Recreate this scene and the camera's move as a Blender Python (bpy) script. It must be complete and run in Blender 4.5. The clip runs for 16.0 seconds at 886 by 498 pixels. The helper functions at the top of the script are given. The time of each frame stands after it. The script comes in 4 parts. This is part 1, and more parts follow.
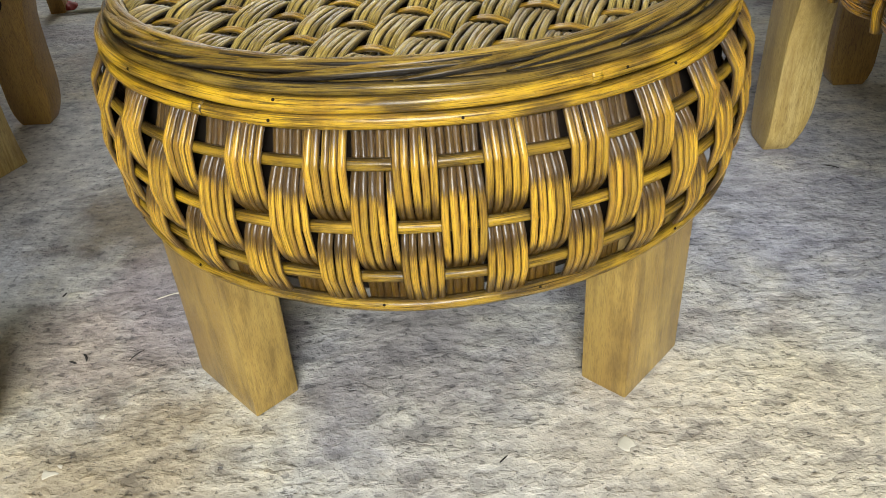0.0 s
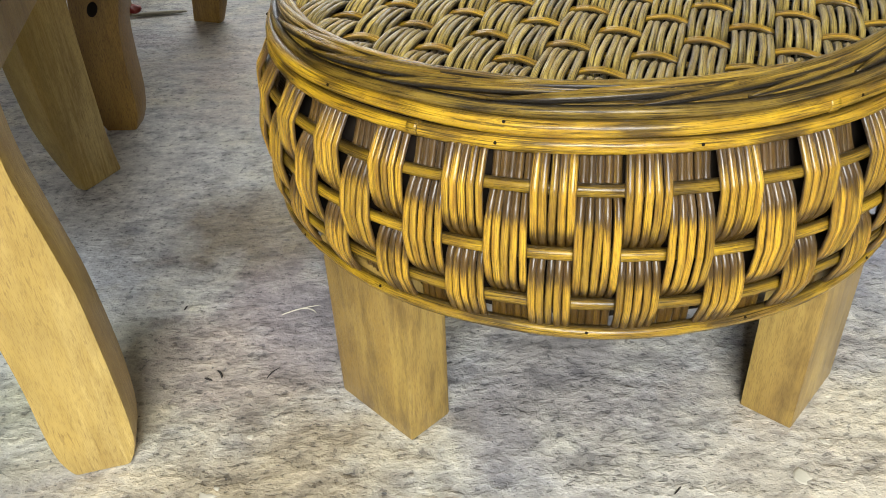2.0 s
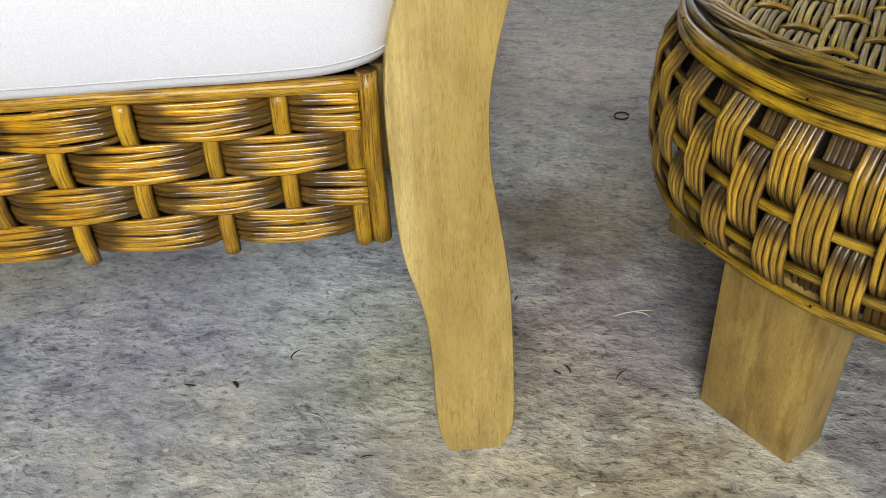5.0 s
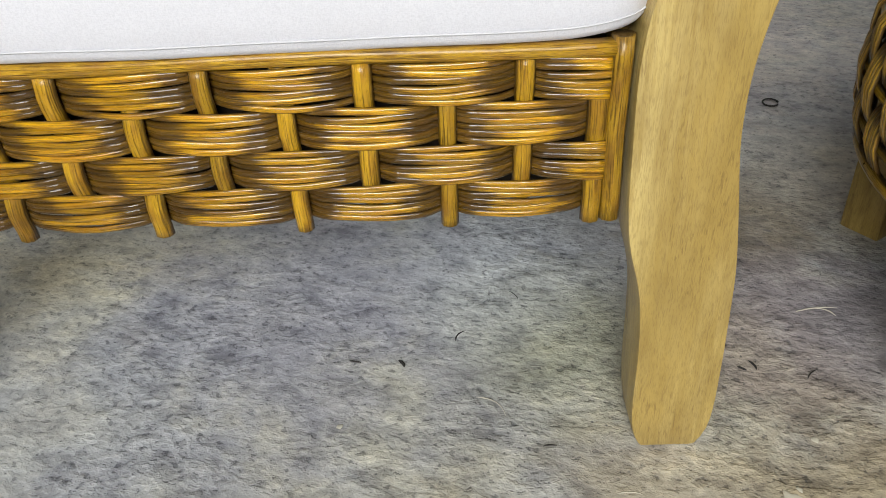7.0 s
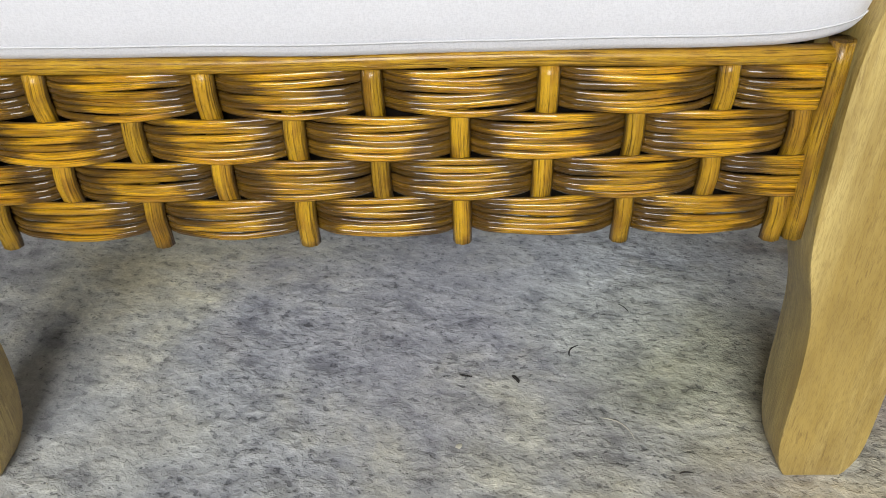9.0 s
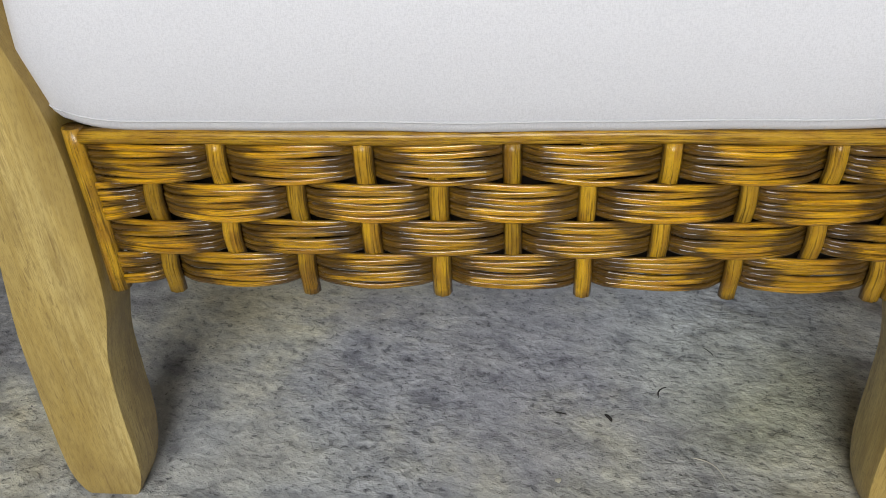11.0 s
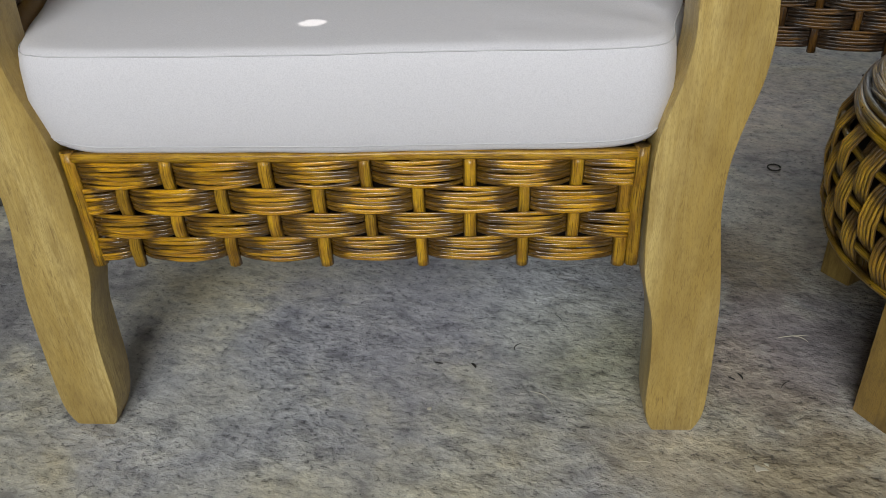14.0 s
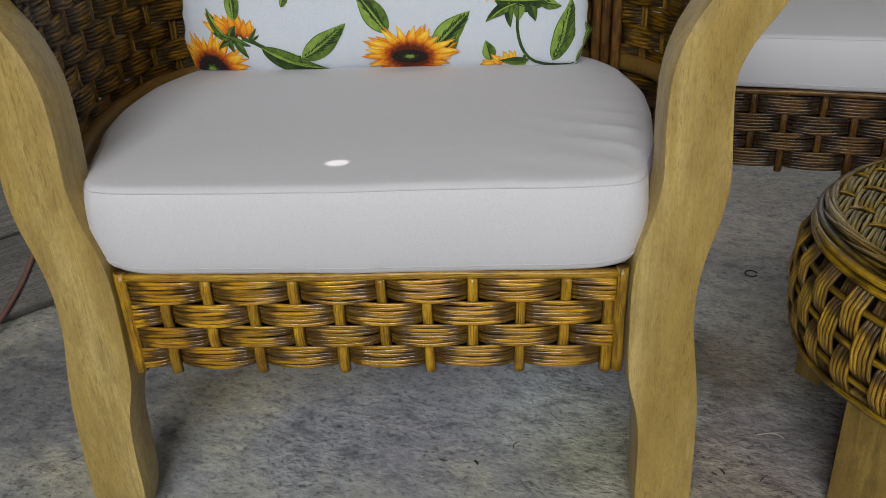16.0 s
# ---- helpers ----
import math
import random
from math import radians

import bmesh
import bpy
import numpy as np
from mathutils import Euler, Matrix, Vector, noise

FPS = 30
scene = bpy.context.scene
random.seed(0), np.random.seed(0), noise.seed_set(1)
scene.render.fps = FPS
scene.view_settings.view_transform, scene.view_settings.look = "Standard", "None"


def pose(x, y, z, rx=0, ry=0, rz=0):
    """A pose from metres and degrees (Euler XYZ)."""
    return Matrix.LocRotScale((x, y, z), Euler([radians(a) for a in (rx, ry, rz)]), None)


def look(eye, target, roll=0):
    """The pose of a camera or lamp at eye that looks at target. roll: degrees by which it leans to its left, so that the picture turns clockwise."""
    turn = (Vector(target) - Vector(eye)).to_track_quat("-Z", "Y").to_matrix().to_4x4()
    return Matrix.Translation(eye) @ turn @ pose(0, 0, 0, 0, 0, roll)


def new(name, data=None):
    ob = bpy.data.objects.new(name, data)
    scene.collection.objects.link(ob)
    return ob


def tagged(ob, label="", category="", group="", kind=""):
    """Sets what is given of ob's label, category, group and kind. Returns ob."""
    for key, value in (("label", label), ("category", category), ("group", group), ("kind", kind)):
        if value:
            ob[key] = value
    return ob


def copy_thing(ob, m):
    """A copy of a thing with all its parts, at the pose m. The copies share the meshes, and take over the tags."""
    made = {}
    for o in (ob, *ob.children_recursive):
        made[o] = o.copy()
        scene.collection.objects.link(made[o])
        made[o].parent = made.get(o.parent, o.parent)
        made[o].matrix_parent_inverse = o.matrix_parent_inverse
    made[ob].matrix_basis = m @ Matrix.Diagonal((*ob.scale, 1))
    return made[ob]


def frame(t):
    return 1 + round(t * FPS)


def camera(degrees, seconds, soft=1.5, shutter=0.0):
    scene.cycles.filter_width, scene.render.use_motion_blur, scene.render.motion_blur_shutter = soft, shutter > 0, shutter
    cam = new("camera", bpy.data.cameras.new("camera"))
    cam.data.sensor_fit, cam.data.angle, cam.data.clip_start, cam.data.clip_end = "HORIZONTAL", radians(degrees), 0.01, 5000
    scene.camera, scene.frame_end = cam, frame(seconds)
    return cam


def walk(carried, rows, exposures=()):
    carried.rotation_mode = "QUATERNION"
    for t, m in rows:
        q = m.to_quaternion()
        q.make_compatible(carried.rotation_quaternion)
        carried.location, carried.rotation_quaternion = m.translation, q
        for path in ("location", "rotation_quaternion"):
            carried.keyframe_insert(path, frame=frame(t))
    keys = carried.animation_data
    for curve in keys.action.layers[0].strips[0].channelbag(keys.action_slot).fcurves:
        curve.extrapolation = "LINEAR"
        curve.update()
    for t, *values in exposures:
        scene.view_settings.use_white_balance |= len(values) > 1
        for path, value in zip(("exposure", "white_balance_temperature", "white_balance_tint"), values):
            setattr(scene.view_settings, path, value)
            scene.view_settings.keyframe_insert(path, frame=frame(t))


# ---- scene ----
cam = camera(58.0, 16.0, soft=0.9)
PATH = [
    (0, (0.053, 0.026, 0.515), (-0.098, 1.671, -0.613), -4.0),
    (0.5, (0.013, 0.034, 0.507), (-0.15, 1.693, -0.6), -4.4),
    (1, (-0.025, 0.038, 0.51), (-0.182, 1.687, -0.61), -4.4),
    (1.5, (-0.059, 0.039, 0.518), (-0.209, 1.692, -0.599), -3.9),
    (2, (-0.092, 0.039, 0.524), (-0.234, 1.692, -0.592), -2.7),
    (2.5, (-0.134, 0.039, 0.528), (-0.274, 1.7, -0.577), -1.2),
    (3, (-0.169, 0.035, 0.535), (-0.356, 1.693, -0.569), -1.2),
    (3.5, (-0.208, 0.03, 0.539), (-0.478, 1.674, -0.567), -1.7),
    (4, (-0.247, 0.022, 0.543), (-0.577, 1.655, -0.564), -1.8),
    (4.5, (-0.284, 0.013, 0.543), (-0.674, 1.63, -0.568), -2.3),
    (5, (-0.319, 0.007, 0.542), (-0.762, 1.603, -0.579), -2.7),
    (5.2, (-0.331, 0.004, 0.542), (-0.79, 1.593, -0.583), -2.6),
    (7.3, (-0.454, -0.004, 0.521), (-1.026, 1.533, -0.623), -2.8),
    (7.5, (-0.463, -0.003, 0.521), (-1.036, 1.531, -0.627), -2.7),
    (8, (-0.503, -0.004, 0.514), (-1.058, 1.524, -0.651), -2.4),
    (8.5, (-0.532, -0.006, 0.51), (-1.074, 1.528, -0.654), -1.7),
    (9, (-0.552, -0.001, 0.514), (-1.123, 1.532, -0.637), -1.7),
    (9.5, (-0.59, -0.001, 0.518), (-1.231, 1.526, -0.604), -2.2),
    (9.7, (-0.603, -0.002, 0.521), (-1.276, 1.514, -0.597), -2.3),
    (11.8, (-0.559, -0.109, 0.601), (-1.23, 1.429, -0.488), -2.6),
    (12, (-0.545, -0.125, 0.612), (-1.201, 1.418, -0.478), -2.4),
    (12.5, (-0.507, -0.158, 0.642), (-1.138, 1.39, -0.457), -2.4),
    (13, (-0.465, -0.184, 0.658), (-1.086, 1.367, -0.442), -2.5),
    (13.5, (-0.438, -0.195, 0.663), (-1.061, 1.356, -0.435), -2.4),
    (14, (-0.408, -0.215, 0.67), (-1.059, 1.34, -0.406), -2.4),
    (14.5, (-0.393, -0.252, 0.692), (-1.081, 1.342, -0.3), -2.6),
    (15, (-0.387, -0.264, 0.712), (-1.1, 1.354, -0.223), -3.1),
    (15.5, (-0.385, -0.277, 0.723), (-1.084, 1.366, -0.177), -2.8),
    (16, (-0.386, -0.294, 0.741), (-1.062, 1.373, -0.132), -2.3),
]
walk(cam, [(t, look(eye, target, roll)) for t, eye, target, roll in PATH],
     exposures=[(0.0, 0.64), (2.0, 0.72), (3.5, 0.50), (4.0, 0.26), (5.0, 0.10), (8.0, 0.07), (9.0, 0.03), (12.0, -0.50), (14.5, -0.63), (16.0, -0.80)])

# ---- world, sun and large lights ----
CHAIR = pose(-0.746, 0.375, 0, 0, 0, 18.6)
SUN_EL = radians(51)
SPOT = CHAIR @ Vector((-0.029, 0.043, 0.459))
SOUTH = (CHAIR.to_3x3() @ Vector((0.12, -1, 0))).normalized()
TO_SUN = (SOUTH * math.cos(SUN_EL) + Vector((0, 0, math.sin(SUN_EL)))).normalized()
ROOF = 3.0
HOLE = SPOT + TO_SUN * ((ROOF - SPOT.z) / TO_SUN.z)

world = bpy.data.worlds.new("sky")
scene.world = world
world.use_nodes = True
wn = world.node_tree
sky = wn.nodes.new("ShaderNodeTexSky")
sky.sky_type, sky.sun_disc = "NISHITA", False
sky.sun_elevation, sky.sun_rotation = SUN_EL, math.atan2(TO_SUN.x, TO_SUN.y)
wn.links.new(sky.outputs[0], wn.nodes["Background"].inputs[0])
wn.nodes["Background"].inputs[1].default_value = 0.1

sun_data = bpy.data.lights.new("sun", "SUN")
sun_data.energy, sun_data.angle, sun_data.color = 5.0, radians(0.06), (1, 0.96, 0.9)
sun = new("sun", sun_data)
sun.matrix_world = look(TO_SUN * 20, (0, 0, 0))

day_data = bpy.data.lights.new("daylight", "AREA")
day_data.shape, day_data.size, day_data.size_y = "RECTANGLE", 1.8, 1.6
day_data.energy, day_data.color = 188, (0.93, 0.97, 1.0)
day = new("daylight", day_data)
day.matrix_world = look((0.1, -2.43, 2.1), (0.1, 0, 2.1))

# Fill lamp added to brighten the far floor; its window is made up.
north_data = bpy.data.lights.new("north_fill", "AREA")
north_data.shape, north_data.size, north_data.size_y = "RECTANGLE", 1.9, 1.5
north_data.energy, north_data.color = 46, (0.95, 0.98, 1.0)
north = new("north_fill", north_data)
north.matrix_world = look((-0.9, 4.12, 1.75), (-0.9, 0, 1.75))

# ---- materials ----
MATS = {}


def mat(name, rough=0.5, metal=0.0, coat=0.0):
    m = bpy.data.materials.new(name)
    m.use_nodes = True
    b = m.node_tree.nodes["Principled BSDF"]
    b.inputs["Roughness"].default_value = rough
    b.inputs["Metallic"].default_value = metal
    b.inputs["Coat Weight"].default_value = coat
    b.inputs["Coat Roughness"].default_value = 0.12
    MATS[name] = m
    return m, m.node_tree, b


def node(nt, kind, **sets):
    n = nt.nodes.new(kind)
    for key, value in sets.items():
        n.inputs[key.replace("_", " ")].default_value = value
    return n


def ramp(nt, source, stops):
    r = nt.nodes.new("ShaderNodeValToRGB")
    el = r.color_ramp.elements
    while len(el) < len(stops):
        el.new(0.5)
    for e, (p, c) in zip(el, stops):
        e.position = p
        e.color = (*c, 1) if len(c) == 3 else c
    nt.links.new(source, r.inputs[0])
    return r.outputs[0]


def mixc(nt, fac, a, b, mode="MIX"):
    m = nt.nodes.new("ShaderNodeMix")
    m.data_type, m.blend_type = "RGBA", mode
    for socket, value in ((m.inputs[0], fac), (m.inputs[6], a), (m.inputs[7], b)):
        if isinstance(value, bpy.types.NodeSocket):
            nt.links.new(value, socket)
        else:
            socket.default_value = value if isinstance(value, (int, float)) else (*value, 1)
    return m.outputs[2]


def math_node(nt, op, a, b=0.0, c=0.0):
    m = nt.nodes.new("ShaderNodeMath")
    m.operation = op
    for socket, value in zip(m.inputs, (a, b, c)):
        if isinstance(value, bpy.types.NodeSocket):
            nt.links.new(value, socket)
        else:
            socket.default_value = value
    return m.outputs[0]


def coords(nt, kind="Object", scale=(1, 1, 1), offset=None):
    tc = nt.nodes.new("ShaderNodeTexCoord")
    mp = nt.nodes.new("ShaderNodeMapping")
    mp.inputs["Scale"].default_value = scale
    nt.links.new(tc.outputs[kind], mp.inputs[0])
    if offset is not None:
        nt.links.new(offset, mp.inputs["Location"])
    return mp.outputs[0]


def noise_at(nt, vec, scale, detail=4.0, rough=0.55, distortion=0.0):
    n = node(nt, "ShaderNodeTexNoise", Scale=scale, Detail=detail, Roughness=rough, Distortion=distortion)
    nt.links.new(vec, n.inputs["Vector"])
    return n.outputs[0]


def bump(nt, b, height, strength, distance):
    bp = node(nt, "ShaderNodeBump", Strength=strength, Distance=distance)
    nt.links.new(height, bp.inputs["Height"])
    nt.links.new(bp.outputs[0], b.inputs["Normal"])


def rattan(name, light, mid, dark, rough=0.3, coat=0.5, glaze_shade=0.5, flanks=0.9, streaks=0.7, sheen=0.28):
    """Varnished cane with dark glazing in streaks, and shade painted dark in its dips and on its flanks; u runs along
    the cane in metres, v round it.
    """
    m, nt, b = mat(name, rough, 0, coat)
    b.inputs["Coat Roughness"].default_value = sheen
    b.inputs["Specular IOR Level"].default_value = 0.3
    info = nt.nodes.new("ShaderNodeObjectInfo")
    geo = nt.nodes.new("ShaderNodeNewGeometry")
    rnd = math_node(nt, "FRACT", math_node(nt, "ADD", geo.outputs["Random Per Island"], math_node(nt, "MULTIPLY", info.outputs["Random"], 7.31)))
    shift = nt.nodes.new("ShaderNodeCombineXYZ")
    for i, k in enumerate((37.0, 11.0, 91.0)):
        nt.links.new(math_node(nt, "MULTIPLY", rnd, k), shift.inputs[i])
    streak = noise_at(nt, coords(nt, "UV", (12, 24, 1), shift.outputs[0]), 1.0, 5, 0.7)
    patch = noise_at(nt, coords(nt, "UV", (34, 1.4, 1), shift.outputs[0]), 1.0, 3, 0.6)
    fibre = noise_at(nt, coords(nt, "UV", (30, 34, 1), shift.outputs[0]), 1.0, 4, 0.72)
    fine = noise_at(nt, coords(nt, "UV", (420, 40, 1), shift.outputs[0]), 1.0, 3, 0.6)
    rub_shade = nt.nodes.new("ShaderNodeAttribute")
    rub_shade.attribute_name = "rub_shade"
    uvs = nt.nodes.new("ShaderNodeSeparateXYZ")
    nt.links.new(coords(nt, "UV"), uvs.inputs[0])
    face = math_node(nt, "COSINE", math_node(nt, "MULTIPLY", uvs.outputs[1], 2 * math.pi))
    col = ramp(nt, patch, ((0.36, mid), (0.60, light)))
    # streaks are glazing; dark bow ends and flanks also paint shade between canes
    wiped_lit = math_node(nt, "ADD", math_node(nt, "MULTIPLY", rub_shade.outputs["Fac"], 0.8), math_node(nt, "MULTIPLY_ADD", streak, 1.7, math_node(nt, "MULTIPLY", patch, 0.35)))
    left = ramp(nt, math_node(nt, "MULTIPLY", wiped_lit, 0.5), ((0.58, (1, 1, 1)), (0.67, (0.55, 0.55, 0.55)), (0.78, (0, 0, 0))))
    col = mixc(nt, math_node(nt, "MULTIPLY", left, glaze_shade), col, dark)
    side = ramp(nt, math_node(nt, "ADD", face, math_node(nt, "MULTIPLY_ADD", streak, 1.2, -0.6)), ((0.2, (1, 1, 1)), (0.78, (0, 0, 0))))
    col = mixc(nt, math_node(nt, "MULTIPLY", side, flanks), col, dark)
    col = mixc(nt, math_node(nt, "MULTIPLY", ramp(nt, fibre, ((0.38, (1, 1, 1)), (0.50, (0, 0, 0)))), streaks), col, dark)
    col = mixc(nt, math_node(nt, "MULTIPLY", ramp(nt, fine, ((0.28, (1, 1, 1)), (0.36, (0, 0, 0)))), 0.7), col, dark)
    hsv = node(nt, "ShaderNodeHueSaturation")
    nt.links.new(math_node(nt, "MULTIPLY_ADD", rnd, 0.65, 0.62), hsv.inputs["Value"])
    nt.links.new(col, hsv.inputs["Color"])
    nt.links.new(hsv.outputs[0], b.inputs["Base Color"])
    nt.links.new(math_node(nt, "MULTIPLY_ADD", streak, 0.4, rough - 0.2), b.inputs["Roughness"])
    gloss = math_node(nt, "MULTIPLY_ADD", rub_shade.outputs["Fac"], 0.2 * coat, 0.8 * coat)
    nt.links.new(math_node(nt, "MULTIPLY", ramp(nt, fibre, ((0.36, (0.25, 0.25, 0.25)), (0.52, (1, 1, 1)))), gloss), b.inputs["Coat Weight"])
    bump(nt, b, math_node(nt, "ADD", math_node(nt, "ADD", streak, fibre), math_node(nt, "MULTIPLY", fine, 0.6)), 0.8, 0.0016)
    return m


def wood(name, light, mid, dark, rough=0.45, coat=0.15, grain=(52, 52, 3.5), pores=0.5, stain=0.0, dashes=0.5):
    """Sawn and sanded timber, grain along local z; stain: how much dark varnish has run into the grain."""
    m, nt, b = mat(name, rough, 0, coat)
    info = nt.nodes.new("ShaderNodeObjectInfo")
    shift = nt.nodes.new("ShaderNodeCombineXYZ")
    for i, k in enumerate((5.0, 9.0, 3.0)):
        nt.links.new(math_node(nt, "MULTIPLY", info.outputs["Random"], k), shift.inputs[i])
    broad = noise_at(nt, coords(nt, "Object", (9, 9, 1.6), shift.outputs[0]), 1.0, 3, 0.5, 0.6)
    lines = noise_at(nt, coords(nt, "Object", grain, shift.outputs[0]), 4.0, 5, 0.6, 0.4)
    pore = noise_at(nt, coords(nt, "Object", (1300, 1300, 140), shift.outputs[0]), 1.0, 2, 0.5)
    dash = noise_at(nt, coords(nt, "Object", (520, 520, 62), shift.outputs[0]), 1.0, 3, 0.55, 0.6)
    zone = noise_at(nt, coords(nt, "Object", (22, 22, 5), shift.outputs[0]), 1.0, 3, 0.5, 0.4)
    blot = noise_at(nt, coords(nt, "Object", (34, 34, 13), shift.outputs[0]), 1.0, 4, 0.65, 0.3)
    runs = noise_at(nt, coords(nt, "Object", (55, 55, 5), shift.outputs[0]), 1.0, 5, 0.65, 0.5)
    col = ramp(nt, broad, ((0.36, mid), (0.6, light)))
    col = mixc(nt, math_node(nt, "MULTIPLY", ramp(nt, lines, ((0.38, (1, 1, 1)), (0.6, (0, 0, 0)))), 0.7), col, mid)
    col = mixc(nt, 0.5, col, ramp(nt, blot, ((0.34, (0.66, 0.62, 0.56)), (0.5, (0.95, 0.95, 0.95)), (0.66, (1.12, 1.12, 1.1)))), "MULTIPLY")
    col = mixc(nt, math_node(nt, "MULTIPLY", ramp(nt, pore, ((0.38, (1, 1, 1)), (0.49, (0, 0, 0)))), pores), col, dark)
    open_grain = math_node(nt, "MULTIPLY", ramp(nt, dash, ((0.36, (1, 1, 1)), (0.44, (0, 0, 0)))), ramp(nt, zone, ((0.40, (0.12, 0.12, 0.12)), (0.58, (1, 1, 1)))))
    col = mixc(nt, math_node(nt, "MULTIPLY", open_grain, dashes), col, dark)
    if stain:
        col = mixc(nt, math_node(nt, "MULTIPLY", ramp(nt, math_node(nt, "ADD", math_node(nt, "MULTIPLY", runs, 0.6), math_node(nt, "MULTIPLY", blot, 0.4)),
                                                      ((0.38, (1, 1, 1)), (0.53, (0, 0, 0)))), stain), col, dark)
    nt.links.new(col, b.inputs["Base Color"])
    nt.links.new(math_node(nt, "MULTIPLY_ADD", lines, 0.25, rough - 0.12), b.inputs["Roughness"])
    bump(nt, b, math_node(nt, "ADD", math_node(nt, "ADD", pore, dash), math_node(nt, "MULTIPLY", lines, 0.4)), 0.3, 0.0007)
    return m


def fabric(name, colour, other, rough=0.9, thread=900.0, strength=0.25):
    m, nt, b = mat(name, rough)
    v = coords(nt)
    warp = noise_at(nt, coords(nt, "Object", (thread, 520, 520)), 1.0, 2, 0.6)
    weft = noise_at(nt, coords(nt, "Object", (520, thread, thread)), 1.0, 2, 0.6)
    broad = noise_at(nt, v, 6.0, 4, 0.6)
    cloth = math_node(nt, "ADD", warp, weft)
    col = ramp(nt, math_node(nt, "MULTIPLY", cloth, 0.5), ((0.36, other), (0.58, colour)))
    col = mixc(nt, math_node(nt, "MULTIPLY", broad, 0.25), col, other)
    nt.links.new(col, b.inputs["Base Color"])
    b.inputs["Sheen Weight"].default_value = 0.15
    wrinkle = noise_at(nt, coords(nt, "Object", (5, 9, 7)), 1.0, 3, 0.5, 1.0)
    bump(nt, b, math_node(nt, "ADD", math_node(nt, "MULTIPLY", cloth, 0.12), math_node(nt, "MULTIPLY", wrinkle, 1.6)), strength, 0.006)
    return m


def print_mat(name, a, c, scale=(90, 90, 90)):
    m, nt, b = mat(name, 0.9)
    n = noise_at(nt, coords(nt, "Object", scale), 1.0, 4, 0.6)
    nt.links.new(ramp(nt, n, ((0.35, a), (0.65, c))), b.inputs["Base Color"])
    cloth = math_node(nt, "ADD", noise_at(nt, coords(nt, "Object", (900, 60, 60)), 1.0, 2), noise_at(nt, coords(nt, "Object", (60, 900, 900)), 1.0, 2))
    bump(nt, b, cloth, 0.2, 0.0008)
    return m


def plain(name, colour, rough=0.7, vary=0.3, scale=20):
    m, nt, b = mat(name, rough)
    n = noise_at(nt, coords(nt), scale, 5, 0.6)
    nt.links.new(ramp(nt, n, ((0.3, tuple(c * (1 - vary) for c in colour)), (0.7, colour))), b.inputs["Base Color"])
    bump(nt, b, n, 0.3, 0.003)
    return m


